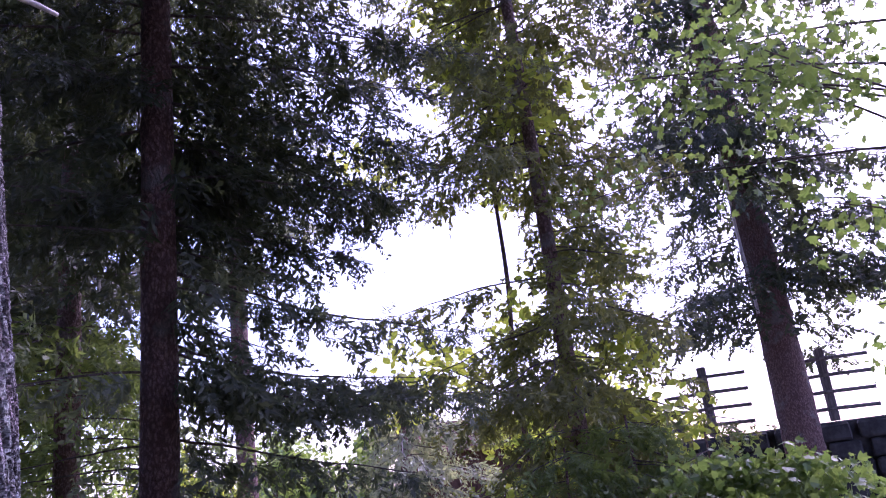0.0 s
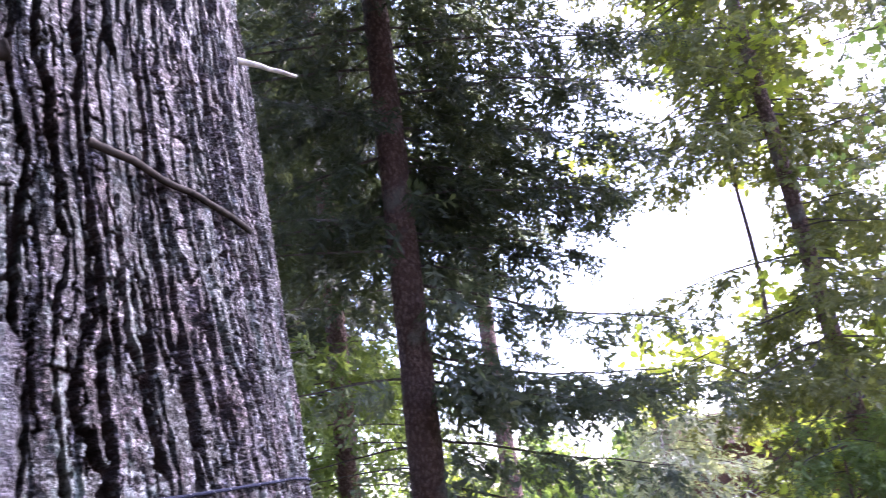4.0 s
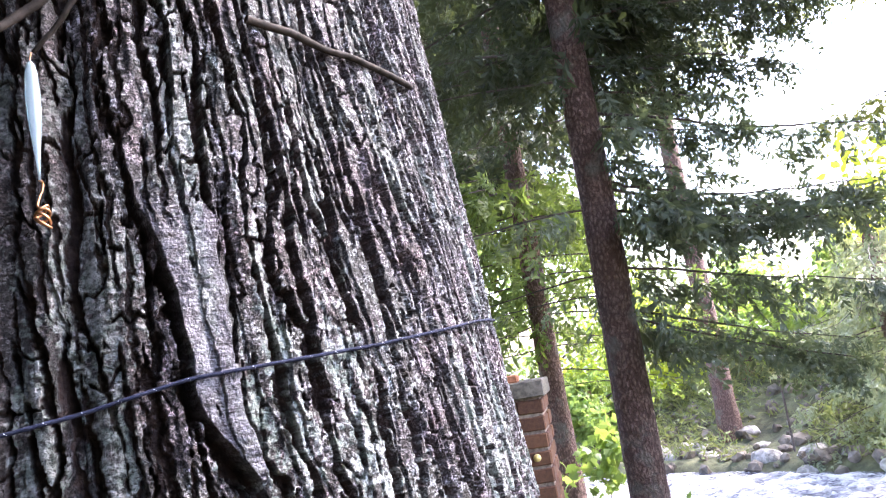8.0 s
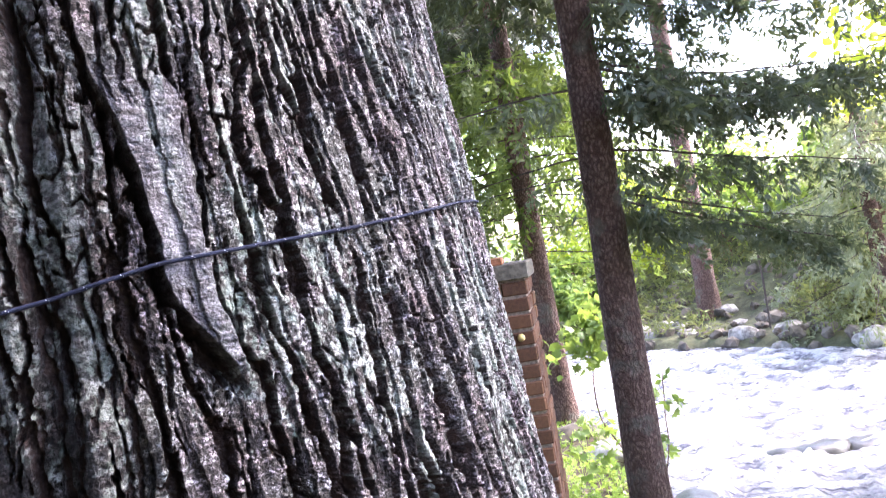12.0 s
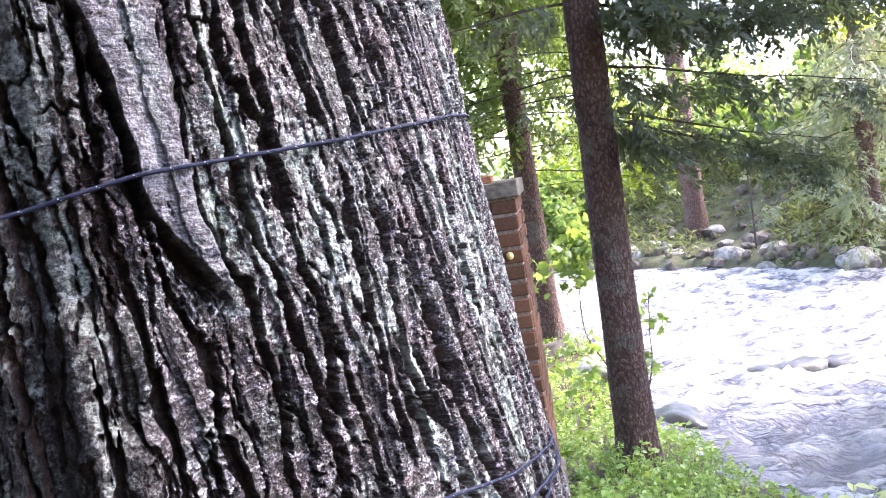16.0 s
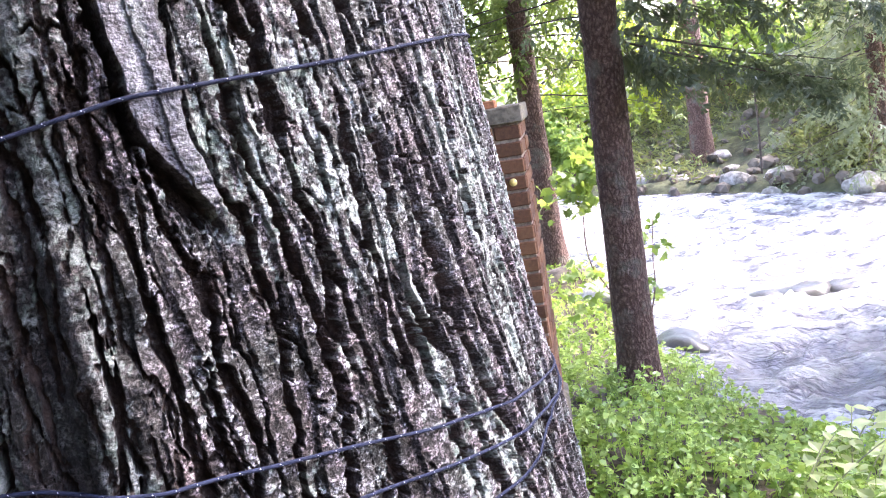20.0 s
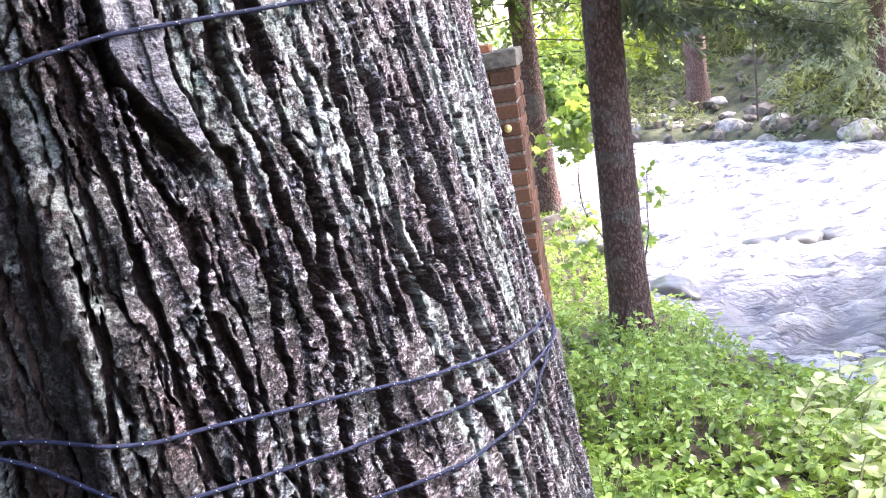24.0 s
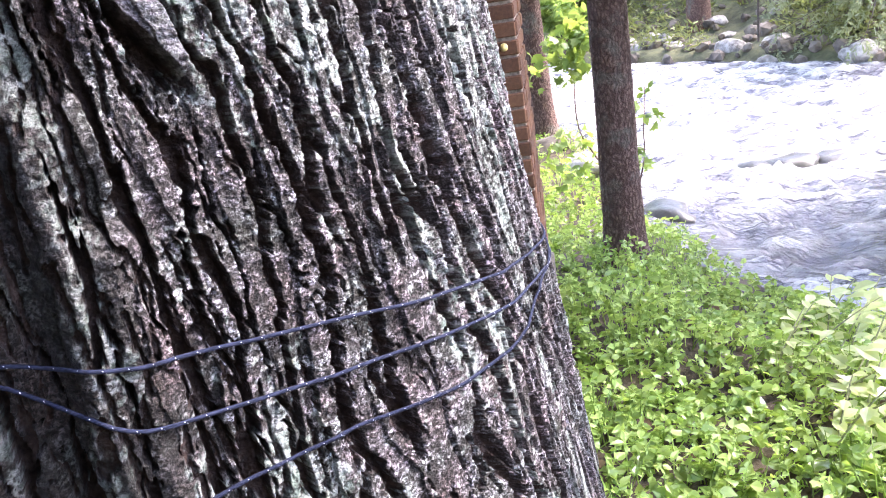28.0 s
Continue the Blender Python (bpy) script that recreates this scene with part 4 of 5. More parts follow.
mid_boughs += [(1.9 + 0.22 * k, 70 + (k * 37) % 60, 1.7, -0.05, 0.2, 0.0, 0.6) for k in range(8)]
mid_boughs += [(3.4 + 0.33 * k, 60 + (k * 47) % 80, 1.0 + 0.05 * k, 0.0, 0.3, 0.1, 0.9) for k in range(18)]
# low crown in lighter needles: the light reaching it is in the colour
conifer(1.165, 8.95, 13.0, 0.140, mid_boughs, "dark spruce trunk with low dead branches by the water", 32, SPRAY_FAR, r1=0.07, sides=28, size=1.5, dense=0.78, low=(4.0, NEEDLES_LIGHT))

r = np.random.default_rng(41)
rows = whorls(r, 6.4, 15, 0.6, lambda z: 1.9, 0.0, 0.25, 0.1, 0.7)
conifer(5.25, 15.75, 17.0, 0.21, rows, "tall pale-barked spruce on the far bank", 42, SPRAY_FAR, NEEDLES_HAZED, r1=0.10, size=1.9, dense=0.9)
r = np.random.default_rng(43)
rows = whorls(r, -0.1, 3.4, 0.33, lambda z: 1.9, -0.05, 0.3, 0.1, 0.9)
conifer(7.2, 12.9, 3.9, 0.17, rows, "grey-green spruce with drooping boughs over the far bank", 44, SPRAY_FAR, NEEDLES_HAZED, r1=0.06, size=1.6, dense=0.45)
r = np.random.default_rng(45)
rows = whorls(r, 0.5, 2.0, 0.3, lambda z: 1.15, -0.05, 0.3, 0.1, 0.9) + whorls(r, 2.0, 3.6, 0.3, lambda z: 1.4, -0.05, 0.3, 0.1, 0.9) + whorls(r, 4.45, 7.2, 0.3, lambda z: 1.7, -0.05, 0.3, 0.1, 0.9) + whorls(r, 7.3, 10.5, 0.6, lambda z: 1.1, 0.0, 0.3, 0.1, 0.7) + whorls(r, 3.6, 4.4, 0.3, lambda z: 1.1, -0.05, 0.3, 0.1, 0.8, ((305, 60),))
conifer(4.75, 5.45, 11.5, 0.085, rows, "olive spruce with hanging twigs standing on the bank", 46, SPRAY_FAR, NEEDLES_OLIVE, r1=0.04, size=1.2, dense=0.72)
r = np.random.default_rng(47)
rows = whorls(r, 3.6, 13, 0.42, lambda z: 2.6, -0.1, 0.25, 0.1, 1.0)
big_spruce = conifer(9.95, 6.9, 15.0, 0.28, rows, "big spruce in front of the fence with dark thin boughs", 48, SPRAY_FAR, r1=0.16, size=1.8, dense=0.85)
lean_to = Vector((9.95, 6.9, on_ground(9.95, 6.9)))
rod([np.array(Vector(q) - lean_to) for q in ((9.52, 6.82, 6.43), (9.53, 6.83, 5.26), (9.54, 6.84, 4.24), (9.58, 6.84, 3.46))], 0.018, 0.024, PALE_WOOD, "dead_branch", big_spruce, "bare pale dead branch along the trunk", 11, 0.03)
for k, (x, y, top) in enumerate(((3.75, 4.5, 2.1), (4.4, 4.5, 2.1), (5.0, 4.3, 1.9))):
    r = np.random.default_rng(150 + k)
    rows = whorls(r, 0.2, top - 0.1, 0.2, lambda z: 0.25 + 0.33 * (top - z), 0.0, 0.2, 0.05, 0.4)
    conifer(x, y, top + 0.1, 0.03, rows, "bushy young spruce on the bank", 160 + k, SPRAY_MID, NEEDLES_LIGHT, r1=0.008, sides=10)


r = np.random.default_rng(49)
rows = whorls(r, 4.2, 10.5, 0.42, lambda z: 2.0, -0.05, 0.25, 0.1, 0.9)
conifer(-0.1, 11.2, 12.5, 0.12, rows, "dark spruce with hanging boughs further up the bank", 50, SPRAY_FAR, r1=0.05, size=1.7, dense=0.8, sides=14)


r = np.random.default_rng(51)
rows = whorls(r, 4.7, 12.5, 0.36, lambda z: 2.3, -0.05, 0.25, 0.1, 1.1)
conifer(0.35, 13.2, 14.0, 0.13, rows, "dense dark spruce crowding the upstream bank", 52, SPRAY_DENSE, r1=0.05, size=2.4, dense=1.3, sides=14)


# the great tree's own boughs, high over the bank, unseen and added for shade
r = np.random.default_rng(61)
O, D, S = [], [], []
for z, heading, length, slope, droop, lift, full in whorls(r, 5.2, 12.0, 0.6, lambda z: 3.2 - 0.15 * (z - 4.8), 0.25, 0.2, 0.1, 1.0):
    line = bough_line(np.array([0, 0, z]), heading, length, slope, droop, lift, r)
    v, f = tube(line, np.linspace(0.035, 0.008, len(line)), 6)
    part_mesh("branch", mesh_from("branch", v, f, TWIG_BARK), great_tree)
    k = r.uniform(0.1, 1, 45)
    side = r.uniform(-1, 1, 45) * 0.35 * length * (1 - 0.6 * k)
    h = radians(heading)
    base = np.stack([np.interp(k, np.linspace(0, 1, len(line)), line[:, c]) for c in range(3)], -1)
    O.append(base + side[:, None] * np.array([math.cos(h), -math.sin(h), -0.2]))
    D.append(np.array([math.sin(h) * 0.5, math.cos(h) * 0.5, -0.8]) + r.normal(0, 0.4, (45, 3)))
    S.append(r.uniform(0.6, 1.0, 45))
O, D, S = np.vstack(O), np.vstack(D), np.concatenate(S)
v, f = scatter(*SPRAY_DENSE[0], O, D, S[:, None], r.uniform(0, 6.28, len(O)), r)
part_mesh("crown", mesh_from("crown", v, f, NEEDLES, False), great_tree)
# spruces added out of view round the camera, to keep light off the trunk
for k, (x, y, h, reach) in enumerate(((-3.6, -1.2, 11, 2.3), (-4.6, 1.8, 12, 2.3), (-4.0, 5.2, 11, 2.3), (-1.5, -2.5, 10, 1.7), (-3.0, -3.4, 11, 2.0), (-0.1, -3.3, 10, 1.9))):
    r = np.random.default_rng(70 + k)
    rows = whorls(r, 0.3, h - 1, 0.4, lambda z: reach * (1 - 0.5 * z / h), 0.0, 0.3, 0.1, 1.0)
    conifer(x, y, h, 0.2, rows, "unseen dense spruce added to shade the great tree", 80 + k, SPRAY_SHADE, r1=0.06, size=5.5, dense=1.3, sides=12)


# ---- broad-leaved trees ----
def leaf_cloud(centres, radii, count, size, rng, shape, droop=0.35):
    """Leaves spread through uneven clumps."""
    leaf, lf = leaf_shape(shape, rng)
    pick = rng.integers(len(centres), size=count)
    d = rng.normal(0, 1, (count, 3))
    d /= np.linalg.norm(d, axis=1)[:, None]
    p = centres[pick] + d * radii[pick][:, None] * rng.uniform(0.25, 1.0, (count, 1)) ** 0.6 * np.array([1, 1, 0.75])
    way = rng.normal(0, 1, (count, 3)) * np.array([1, 1, 0.5]) + np.array([0, 0, -droop])
    return scatter(leaf, lf, p, way, (size * rng.uniform(0.6, 1.25, count))[:, None], rng.uniform(0, 6.28, count), rng)


def broadleaf(x, y, height, r0, spread, first, count, size, seed, mat, label, shape="oval", clumps=40, name="tree", squash=1.0):
    rng = np.random.default_rng(seed)
    z0 = on_ground(x, y)
    ob = thing(name, x, y, z0, label, "tree" if name != "shrub" else "shrub", "broad-leaved trees" if name != "shrub" else "shrubs on the bank")
    axis = tree_trunk(ob, height * 0.85, r0, r0 * 0.3, 12, seed, (rng.uniform(-0.3, 0.3), rng.uniform(-0.3, 0.3)), bend=0.15)
    centres, radii = [], []
    for k in range(clumps):
        s = rng.uniform(0, 1)
        z = first + (height - first) * s
        reach = spread * math.sqrt(max(0.05, 1 - (2 * s - 0.8) ** 2)) * rng.uniform(0.3, 1.0) * squash
        a = rng.uniform(0, 360)
        line = bough_line(axis(max(0.3, z - reach * 0.5)), a, reach, 0.5, 0.1, 0, rng, 10, 0.05)
        if k < 14:
            v, f = tube(line, np.linspace(r0 * 0.3, r0 * 0.06, 10), 6)
            part_mesh("limb", mesh_from("limb", v, f, TWIG_BARK), ob)
        centres.append(line[-1])
        radii.append(rng.uniform(0.35, 0.75) * spread * 0.42)
    v, f = leaf_cloud(np.array(centres), np.array(radii), count, size, rng, shape)
    part_mesh("crown", mesh_from("crown", v, f, mat, False), ob)
    return ob


for k, (x, y, h, s, first) in enumerate(((-3.5, 27, 9, 3.6, 0.6), (0.2, 22, 9.5, 3.0, 0.1), (2.6, 20.5, 7.0, 2.4, 0.1), (4.6, 19.0, 2.9, 1.8, 0.0), (6.6, 18.0, 2.4, 1.8, 0.0), (8.6, 16.5, 2.3, 1.8, 0.0), (10.4, 14.3, 2.2, 1.8, 0.0),
                                         (0.5, 29, 11, 4, 1), (-7, 33, 12, 4.5, 1), (-1.2, 19.5, 7.0, 2.6, 0.1), (7.6, 21, 2.6, 2.2, 0.0), (3.2, 17.6, 1.6, 1.2, 0.0), (12.5, 13.5, 2.4, 2.2, 0.0))):
    broadleaf(x, y, h, 0.11, s, first, 2700, 0.17, 100 + k, LEAF_FAR if k % 3 else LEAF_YELLOW, "sunlit yellow-green tree on the far bank" if k % 3 == 0 else "leafy green tree on the far bank")
broadleaf(4.95, 6.6, 7.6, 0.045, 1.9, 1.6, 5200, 0.11, 130, LEAF_YELLOW, "thin tree with yellowing sunlit leaves", clumps=34)
broadleaf(1.36, 6.3, 1.55, 0.012, 0.62, 0.25, 340, 0.10, 132, LEAF_FAR, "bright green maple sapling at the water's edge", "maple", 16, "shrub")
broadleaf(1.19, 5.5, 1.25, 0.009, 0.16, 0.3, 60, 0.065, 133, LEAF_MAPLE, "thin sapling with a few drooping leaves", "oval", 8, "shrub")


# young maple by the bank: its boughs hang into the view overhead
def maple(x, y, height, r0, boughs, seed):
    rng = np.random.default_rng(seed)
    z0 = on_ground(x, y)
    ob = thing("tree", x, y, z0, "young maple with broad light-green leaves over the bank", "tree", "broad-leaved trees")
    axis = tree_trunk(ob, height, r0, r0 * 0.3, 12, seed)
    C, Rr = [], []
    for z, heading, length, slope in boughs:
        line = bough_line(axis(z - z0), heading, length, slope, 0.15, 0.0, rng, 14, 0.04)
        v, f = tube(line, np.linspace(0.009, 0.003, 14), 6)
        part_mesh("limb", mesh_from("limb", v, f, TWIG_BARK), ob)
        for i in range(5, 14):
            C.append(line[i] + rng.normal(0, 0.12, 3))
            Rr.append(rng.uniform(0.16, 0.34))
    v, f = leaf_cloud(np.array(C), np.array(Rr), len(C) * 17, 0.062, rng, "maple")
    part_mesh("crown", mesh_from("crown", v, f, LEAF_MAPLE, False), ob)


maple(4.3, 1.5, 6.5, 0.06, ((2.9, 331, 2.1, 0.3), (3.1, 322, 1.6, 0.5), (2.7, 314, 1.2, 0.9), (3.0, 330, 1.3, 0.7), (3.0, 300, 1.2, 0.5), (3.3, 318, 1.9, 0.35), (2.1, 316, 0.8, 0.3), (2.4, 308, 0.9, 0.5), (3.6, 335, 1.5, 0.4), (3.7, 310, 1.4, 0.4)), 131)
for k, (x, y, h, s) in enumerate(((3.3, 3.0, 1.78, 0.75), (3.6, 2.3, 1.85, 0.8), (4.2, 3.5, 1.8, 0.8), (3.9, 2.9, 1.8, 0.8))):
    broadleaf(x, y, h, 0.015, s, 0.35, 2200, 0.06, 140 + k, LEAF_MAPLE, "low maple shrub with broad green leaves", "maple", 22, "shrub")

# ---- far embankment with its wall and fence ----
WALL_A, WALL_B, WALL_TOP = Vector((9.75, 8.72)), Vector((12.6, 4.7)), 1.93
wd = (WALL_B - WALL_A).normalized()
wlen = (WALL_B - WALL_A).length
wall = thing("wall_embankment", WALL_A.x, WALL_A.y, 0, "dark rough stone retaining wall of the road", "wall", kind="structure")
wall.rotation_euler = (0, 0, math.atan2(wd.y, wd.x))
part_mesh("backing", block(wlen, 0.4, WALL_TOP + 1.3, WALLSTONE, "backing", 0.02), wall).location = (wlen / 2, 0.25, -1.3)
rng = random.Random(9)
z = -0.7
stones = [block(0.5, 0.16, 0.24, WALLSTONE, "stone", 0.03, 0.03, s) for s in range(5)]
while z < WALL_TOP - 0.1:
    x = rng.uniform(-0.2, 0.1)
    while x < wlen:
        ob = part_mesh("stone", rng.choice(stones), wall)
        ob.location, ob.scale = (x, -0.02 + rng.uniform(-0.03, 0.03), z), (rng.uniform(0.7, 1.15), 1, 1)
        x += 0.54
    z += 0.262


def fence_bay(x, y, z, turn):
    ob = thing("fence", x, y, z, "grey wooden post with weathered cross rails", "fence", "fence on the embankment")
    ob.rotation_euler = (0, 0, turn)
    part_mesh("post", block(0.13, 0.13, 1.05, FENCE, "post", 0.012, 0.01), ob)
    for k in range(4):
        v, f = tube([(-0.62, 0, 0), (0.0, 0.01, 0.015), (0.62, 0, 0)], 0.028, 7)
        part_mesh("rail", mesh_from("rail", v, f, FENCE), ob).location = (0, -0.07, 0.16 + 0.24 * k)
    return ob


bay = fence_bay(9.98, 8.35, WALL_TOP, math.atan2(wd.y, wd.x))
for k in (-1, 1, 2, 3):
    p = Vector((9.98, 8.35)) + wd * 1.68 * k
    copy_thing(bay, Matrix.Translation((p.x, p.y, WALL_TOP)) @ Matrix.Rotation(math.atan2(wd.y, wd.x), 4, "Z"))


# ---- boulders ----
def boulder(x, y, z, sx, sy, sz, seed, mat, label, group):
    bm = bmesh.new()
    bmesh.ops.create_icosphere(bm, subdivisions=3, radius=1)
    for v in bm.verts:
        n = v.co.normalized()
        k = 1 + 0.28 * noise.noise(n * 1.3 + Vector((seed * 3.1, 0, 0))) + 0.12 * noise.noise(n * 3.5 + Vector((0, seed, 0)))
        v.co = Vector((n.x * sx, n.y * sy, n.z * sz)) * k
    ob = part("boulder", bm, mat, None)
    ob.location, ob.rotation_euler = (x, y, z), (0, 0, seed * 1.7)
    return tagged(ob, label, "rock", group)


rng = random.Random(12)
far_line = [Vector(p) for p in FAR_EDGE[1:6]]
for k in range(16):
    s = rng.uniform(0, 3.6)
    i = min(3, int(s))
    p = far_line[i].lerp(far_line[i + 1], s - i)
    back = rng.uniform(-0.3, 2.6)
    x, y = p.x + back * 0.75, p.y + back * 0.65
    size = rng.uniform(0.10, 0.24)
    z = max(on_ground(x, y), WATER_Z - 0.1)
    boulder(x, y, z + size * 0.15, size * rng.uniform(0.9, 1.5), size, size * rng.uniform(0.6, 0.85), k, STONE, "rounded grey river stone on the far bank", "stones on the far bank")
for k, (x, y, s) in enumerate(((5.18, 13.9, 0.27), (5.85, 13.65, 0.28), (6.3, 11.8, 0.25), (4.6, 15.2, 0.25), (4.1, 15.5, 0.26), (5.5, 14.9, 0.3), (6.9, 11.6, 0.25), (6.2, 12.9, 0.26))):
    boulder(x, y, WATER_Z + 0.08, s * 1.2, s, s * 0.8, 90 + k, STONE, "pale grey boulder at the far waterline", "stones on the far bank")
for k, (x, y, s) in enumerate(((1.78, 5.25, 0.24), (3.36, 7.57, 0.24), (3.0, 7.6, 0.2), (3.75, 7.5, 0.22), (1.62, 7.7, 0.24))):
    boulder(x, y, WATER_Z - 0.10, s * 1.3, s, s * 0.55, 60 + k, WET_STONE, "dark wet stone awash in the river", "wet stones in the river")

for k, (x, y, z, s) in enumerate(((1.89, 6.75, WATER_Z - 0.13, 0.25), (1.12, 8.15, on_ground(1.12, 8.15) + 0.02, 0.20), (1.32, 7.45, on_ground(1.32, 7.45) + 0.04, 0.20))):
    boulder(x, y, z, s * 1.35, s * 0.9, s * 0.62, 75 + k, (WET_STONE, RUBBLE, STONE)[k], ("dark wet stone at the near waterline", "brown mossy stone at the near waterline", "grey stone lying on the near bank")[k], "stones on the near bank")

# ---- herbs on the near bank ----
def herb_patch():
    rng = np.random.default_rng(77)
    n = 4000
    x, y = rng.uniform(0.1, 2.4, n * 4), rng.uniform(1.2, 9.0, n * 4)
    ok = (edge_side(x, y, NEAR_EDGE) < 0.05) & (np.hypot(x - AX, y - AY) > 0.75) & (np.hypot(x - 1.03, y - 4.62) > 0.16) & (x > 0.08 * y)
    w = np.clip(2.6 / np.hypot(x, y), 0.15, 1) > rng.uniform(0, 1, len(x))
    x, y = x[ok & w][:n], y[ok & w][:n]
    # thinner growth runs on round the trunk
    bx, by = rng.uniform(-3.5, 6.5, 1500), rng.uniform(-3, 8, 1500)
    ok = (edge_side(bx, by, NEAR_EDGE) < -0.05) & (np.hypot(bx - AX, by - AY) > 0.75) & (np.hypot(bx, by) > 0.5) & (fnoise(bx * 0.8, by * 0.8, 95, 2) > 0.05) & ((bx > 2.3) | (by < 1.3) | (bx < 0.05 * by))
    x, y = np.concatenate([x, bx[ok]]), np.concatenate([y, by[ok]])
    z = ground_height(x, y)
    leaf, lf = leaf_shape("oval", rng)
    O, D, S, stems = [], [], [], []
    for px, py, pz in zip(x, y, z):
        h = rng.uniform(0.04, 0.28) * (0.55 + 0.45 * math.sin(px * 5.1 + 1.3 * py) * math.cos(py * 3.7))
        top = np.array([px + rng.normal(0, 0.05), py + rng.normal(0, 0.05), pz + h])
        for k in range(rng.integers(6, 11)):
            s = rng.uniform(0.35, 1.0)
            a = rng.uniform(0, 6.28)
            O.append(np.array([px, py, pz]) * (1 - s) + top * s)
            D.append((math.cos(a), math.sin(a), rng.uniform(-0.6, 0.6)))
            S.append(rng.uniform(0.017, 0.048) * rng.choice((0.7, 1.0, 1.25)))
        stems.append(tube([(px, py, pz - 0.02), top * 0.5 + np.array([px, py, pz]) * 0.5, top], (0.003, 0.002, 0.0015), 4))
    O, D, S = np.array(O), np.array(D), np.array(S)
    v, f = scatter(leaf, lf, O, D, S[:, None] * np.stack([rng.uniform(0.7, 1.5, len(S)), np.ones(len(S)), np.ones(len(S))], -1), rng.uniform(-1.1, 1.1, len(S)), rng)
    litter = 2600
    lx, ly = rng.uniform(-4, 7, litter), rng.uniform(-3.5, 9, litter)
    dry = (edge_side(lx, ly, NEAR_EDGE) < -0.1) & (np.hypot(lx - AX, ly - AY) > 0.7)
    lx, ly = lx[dry], ly[dry]
    way = np.stack([rng.normal(0, 1, len(lx)), rng.normal(0, 1, len(lx)), rng.normal(0, 0.15, len(lx))], -1)
    lv, lff = scatter(leaf, lf, np.stack([lx, ly, ground_height(lx, ly) + 0.012], -1), way, rng.uniform(0.03, 0.09, (len(lx), 1)), rng.uniform(-0.4, 0.4, len(lx)), rng)
    fallen = thing("leaf_litter", 0, 0, 0, "brown fallen leaves strewn over the soil", "leaves", kind="stuff")
    part_mesh("leaves", mesh_from("leaves", lv, lff, DRY_LEAF, False), fallen)
    ob = thing("ground_herbs", 0, 0, 0, "dense low green herbs covering the near bank", "plants", kind="stuff")
    part_mesh("leaves", mesh_from("leaves", v, f, HERB, False), ob)
    v, f = join(stems)
    part_mesh("stems", mesh_from("stems", v, f, HERB), ob)


herb_patch()


# ---- undergrowth of the far bank ----
def far_growth():
    rng = np.random.default_rng(88)
    s = rng.uniform(0, 3.7, 3000)
    i = np.minimum(3, s.astype(int))
    e = np.array(FAR_EDGE[1:6], float)
    p = e[i] + (e[i + 1] - e[i]) * (s - i)[:, None]
    back = rng.uniform(0.15, 5.0, len(s))
    x, y = p[:, 0] + back * 0.75, p[:, 1] + back * 0.65
    keep = fnoise(x * 0.9, y * 0.9, 90, 2) + 0.06 * back > -0.02
    x, y = x[keep], y[keep]
    z = ground_height(x, y)
    leaf, lf = leaf_shape("oval", rng)
    m = 7
    n = len(x)
    O = np.repeat(np.stack([x, y, z], -1), m, 0) + rng.normal(0, 1, (n * m, 3)) * np.array([0.14, 0.14, 0.0])
    O[:, 2] += rng.uniform(0.0, 0.45, n * m) * np.repeat(rng.uniform(0.3, 1.2, n), m)
    D = rng.normal(0, 1, (n * m, 3)) * np.array([1, 1, 0.4]) + np.array([0, 0, 0.5])
    S = np.stack([rng.uniform(0.03, 0.07, n * m), rng.uniform(0.03, 0.07, n * m), rng.uniform(0.08, 0.22, n * m)], -1)
    v, f = scatter(leaf, lf, O, D, S, rng.uniform(0, 6.28, n * m), rng)
    ob = thing("undergrowth", 0, 0, 0, "tangled grass and weeds among stones on the far bank", "plants", kind="stuff")
    part_mesh("blades", mesh_from("blades", v, f, GRASS_FAR, False), ob)
    # rubble
    bm = bmesh.new()
    bmesh.ops.create_icosphere(bm, subdivisions=1, radius=1)
    sv = np.array([v.co for v in bm.verts])
    sf = np.array([[v.index for v in f.verts] for f in bm.faces])
    bm.free()
    k = 420
    s = rng.uniform(0, 3.7, k)
    i = np.minimum(3, s.astype(int))
    p = e[i] + (e[i + 1] - e[i]) * (s - i)[:, None]
    back = rng.uniform(-0.2, 3.2, k)
    x, y = p[:, 0] + back * 0.75, p[:, 1] + back * 0.65
    size = rng.uniform(0.04, 0.16, (k, 1)) * rng.uniform(0.6, 1.3, (k, 3))
    v, f = scatter(sv, sf, np.stack([x, y, np.maximum(ground_height(x, y), WATER_Z - 0.05) + 0.03], -1), rng.normal(0, 1, (k, 3)), size, rng.uniform(0, 6.28, k), rng)
    ob = thing("rubble", 0, 0, 0, "loose grey and brown stones strewn on the far bank", "stones", kind="stuff")
    part_mesh("stones", mesh_from("stones", v, f, RUBBLE, False), ob)


far_growth()

# ---- brown shed behind the far spruces ----
SHED = plain("brown_boards", (0.10, 0.045, 0.03), (0.20, 0.10, 0.07), 20, 0.8, 0.4, (6, 6, 1))
shed = thing("shed", 11.1, 15.0, on_ground(11.1, 15.0) - 0.2, "brown timber shed half hidden behind spruces", "shed")
shed.rotation_euler = (0, 0, radians(-33))
shed_wall = part_mesh("wall", block(4.6, 2.4, 1.7, SHED, "wall", 0.02), shed)
bm = bmesh.new()
rv = [bm.verts.new(c) for c in ((-2.6, -1.5, 1.55), (2.6, -1.5, 1.55), (2.6, 0, 2.3), (-2.6, 0, 2.3), (-2.6, 1.5, 1.55), (2.6, 1.5, 1.55))]
bm.faces.new((rv[0], rv[1], rv[2], rv[3]))
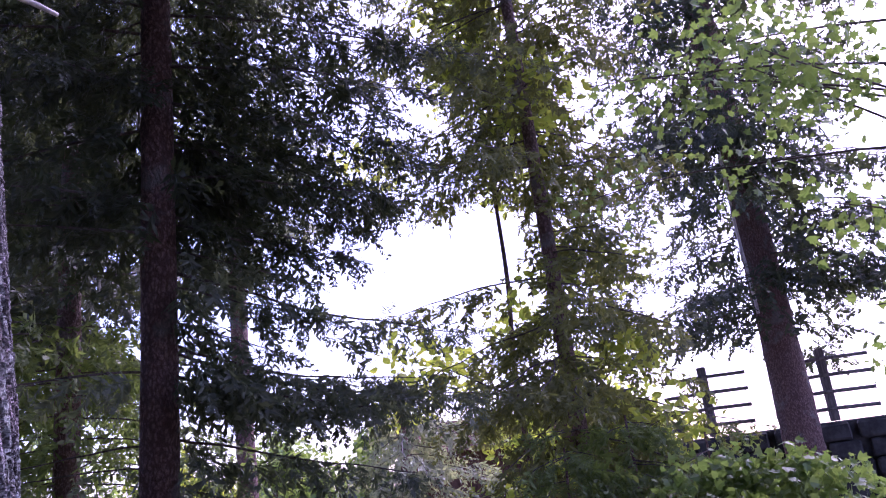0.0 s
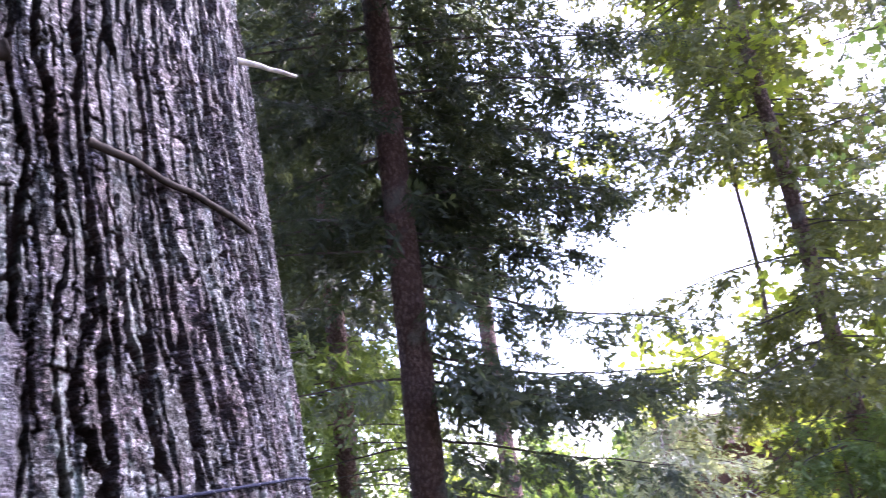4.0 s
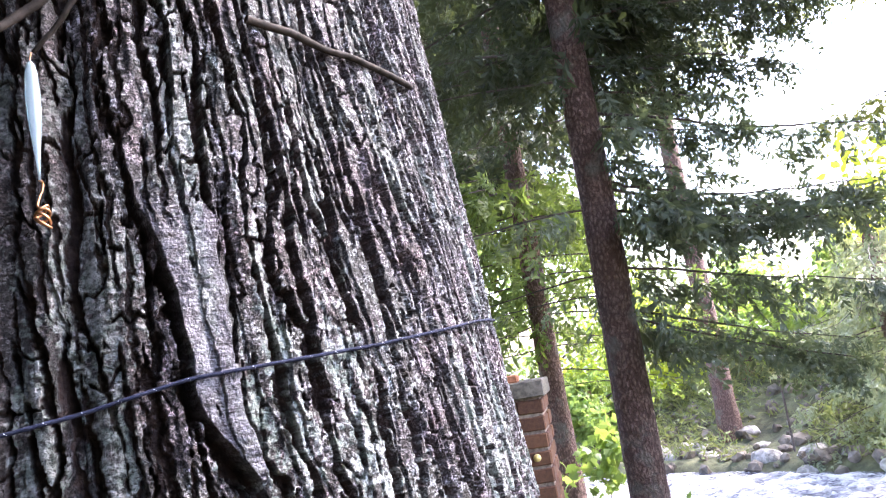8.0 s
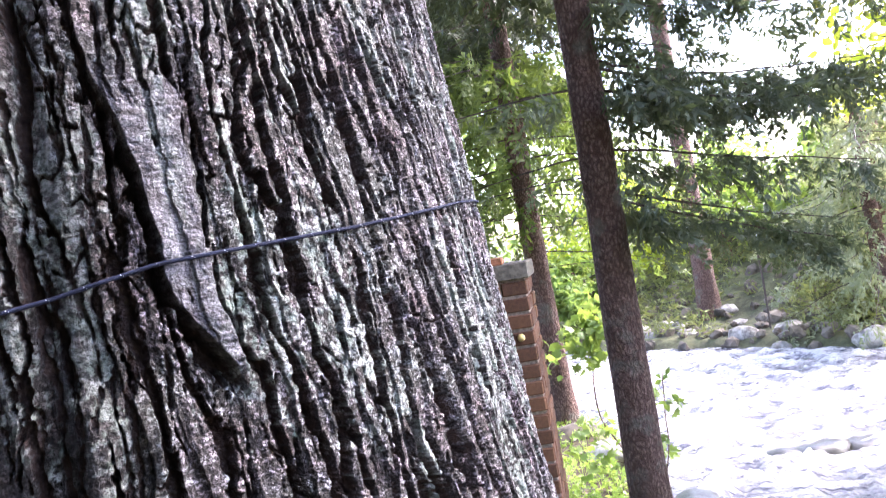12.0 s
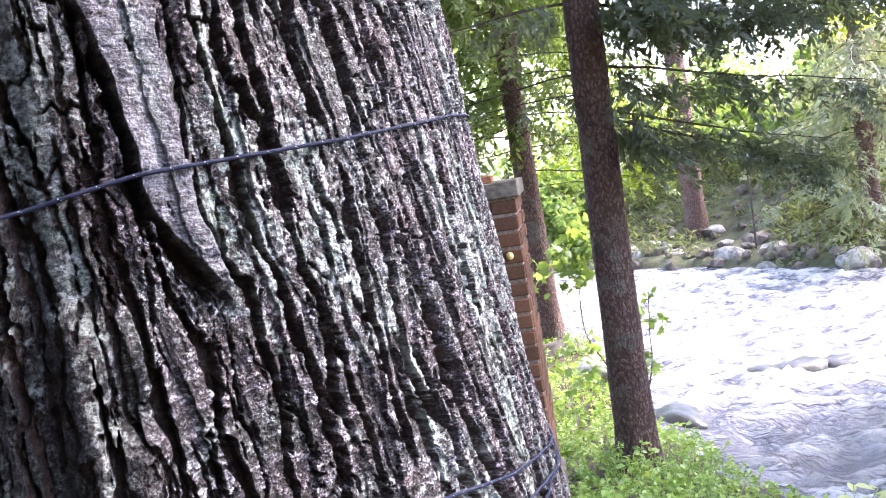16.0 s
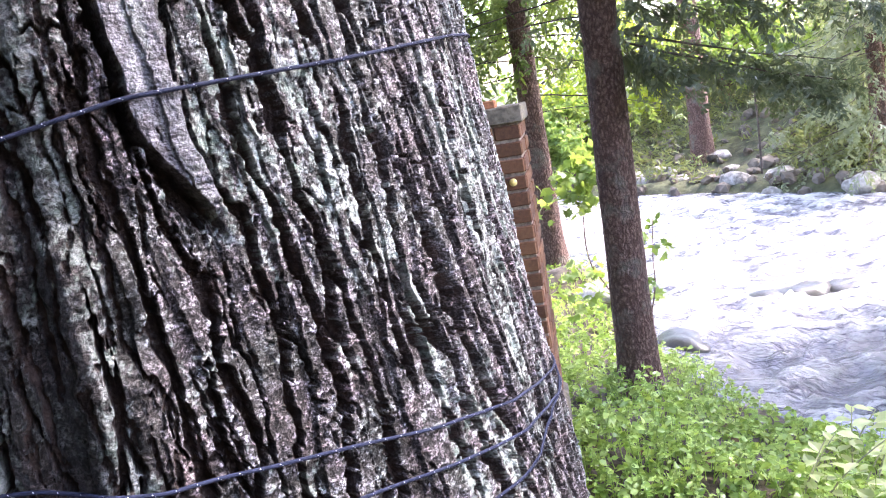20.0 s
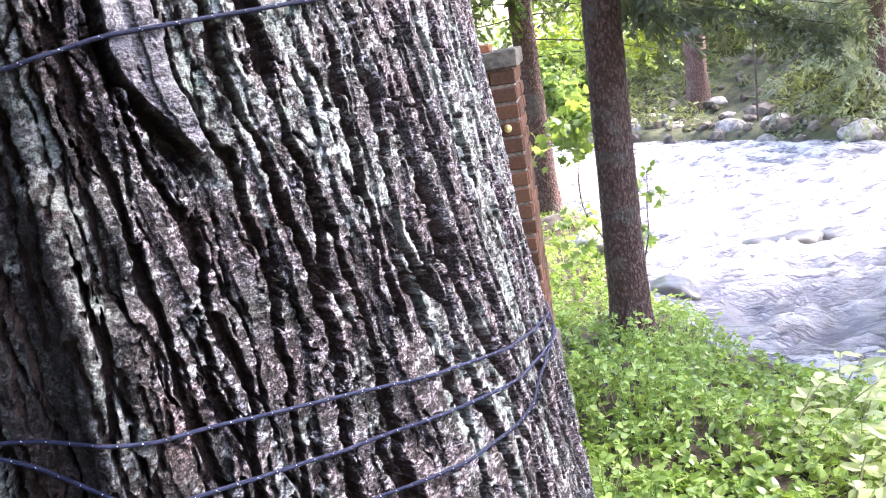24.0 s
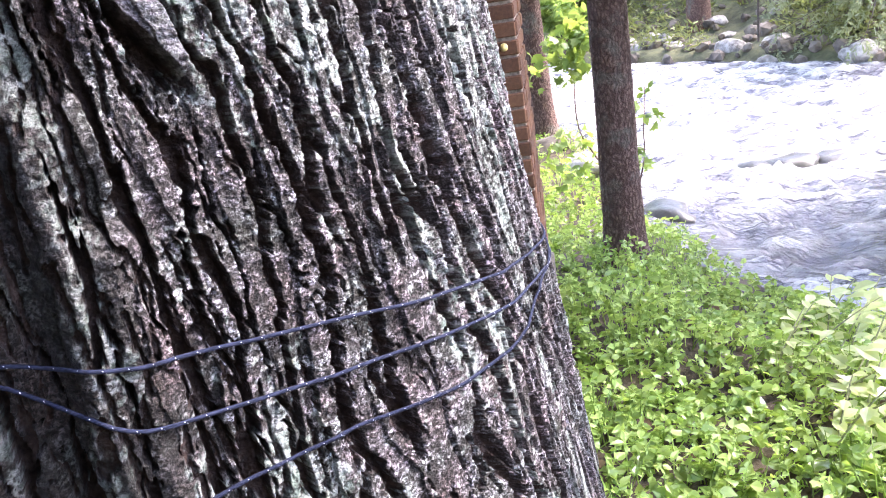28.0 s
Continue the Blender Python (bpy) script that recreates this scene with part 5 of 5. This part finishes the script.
bm.faces.new((rv[3], rv[2], rv[5], rv[4]))
bmesh.ops.solidify(bm, geom=list(bm.faces), thickness=0.08)
part("roof", bm, SHED, shed, "reddish brown roof", False)
for k in range(13):
    part_mesh("board", block(0.33, 0.03, 1.66, SHED, "board", 0.005), shed_wall).location = (-2.13 + 0.355 * k, -1.215, 0.01)

# ---- white bent pipe on the far bank ----
PIPE = plain("white_paint", (0.70, 0.70, 0.70), (0.82, 0.82, 0.82), 40, 0.4, 0.1)
pipe = thing("pipe", 5.62, 13.84, 1.09, "bent white pipe end among the far branches", "pipe")
v, f = tube([(0.0, 0, -0.17), (0.0, 0, -0.10), (0.005, 0, -0.03), (0.05, 0, 0.015), (0.30, 0, 0.05)], 0.032, 10)
part_mesh("bend", mesh_from("bend", v, f, PIPE), pipe)
v, f = tube([(0.0, 0, -1.75), (0.01, 0, -0.9), (0.0, 0, -0.15)], 0.02, 8)
part_mesh("post", mesh_from("post", v, f, TWIG_BARK), pipe, "dark thin post")


# ---- tall weeds at the water's edge ----
STALK = plain("weed_stalk", (0.22, 0.24, 0.09), (0.42, 0.42, 0.20), 60, 0.6, 0.2)
WEED = leafy("weed_leaves", (0.40, 0.48, 0.22), (0.70, 0.74, 0.46), 0.22, 0.4)


def weed(x, y, height, lean, heading, leaves, size, seed):
    rng = np.random.default_rng(seed)
    z0 = on_ground(x, y)
    ob = thing("weed", x, y, z0, "tall leafy weed with a pale arching stalk", "plant", "weeds at the water's edge")
    k = np.linspace(0, 1, 16)
    h = radians(heading)
    line = np.stack([lean * math.sin(h) * k ** 1.6, lean * math.cos(h) * k ** 1.6, -0.05 + (height + 0.05) * k - 0.2 * lean * k ** 2], -1)
    v, f = tube(line, np.linspace(0.0055, 0.002, 16), 7)
    stalk = part_mesh("stalk", mesh_from("stalk", v, f, STALK), ob)
    leaf, lf = leaf_shape("oval", rng)
    for n in range(leaves):
        s = 0.25 + 0.75 * n / max(1, leaves - 1)
        p = np.array([np.interp(s, k, line[:, c]) for c in range(3)])
        a = rng.uniform(0, 6.28)
        v, f = scatter(leaf, lf, p[None], np.array([[math.cos(a), math.sin(a), rng.uniform(-0.3, 0.5)]]), np.array([[size * rng.uniform(0.6, 1.1)]]), rng.uniform(-0.3, 0.3, 1), rng)
        part_mesh("leaf", mesh_from("leaf", v, f, WEED, False), stalk)
    return ob


wr = random.Random(4)
for k, (x, y, h, lean, head, n, size) in enumerate(((1.55, 3.0, 0.36, 0.35, 50, 13, 0.105), (1.70, 2.95, 0.30, 0.40, 20, 12, 0.11), (1.42, 2.75, 0.34, 0.30, 80, 12, 0.10), (1.62, 3.3, 0.30, 0.25, 30, 11, 0.10),
                                                    (1.30, 2.45, 0.45, 0.25, 60, 11, 0.09), (1.75, 3.6, 0.26, 0.2, 70, 10, 0.09), (1.28, 2.2, 0.42, 0.2, 100, 10, 0.09), (1.5, 2.4, 0.5, 0.3, 40, 12, 0.10), (1.85, 3.3, 0.28, 0.35, 60, 11, 0.10))):
    weed(x, y, h, lean, head, n, size, 200 + k)
for k in range(20):
    weed(wr.uniform(1.0, 1.5), wr.uniform(1.8, 2.8), wr.uniform(0.26, 0.44), wr.uniform(0.15, 0.45), wr.uniform(20, 120), wr.randint(10, 14), wr.uniform(0.07, 0.10), 220 + k)
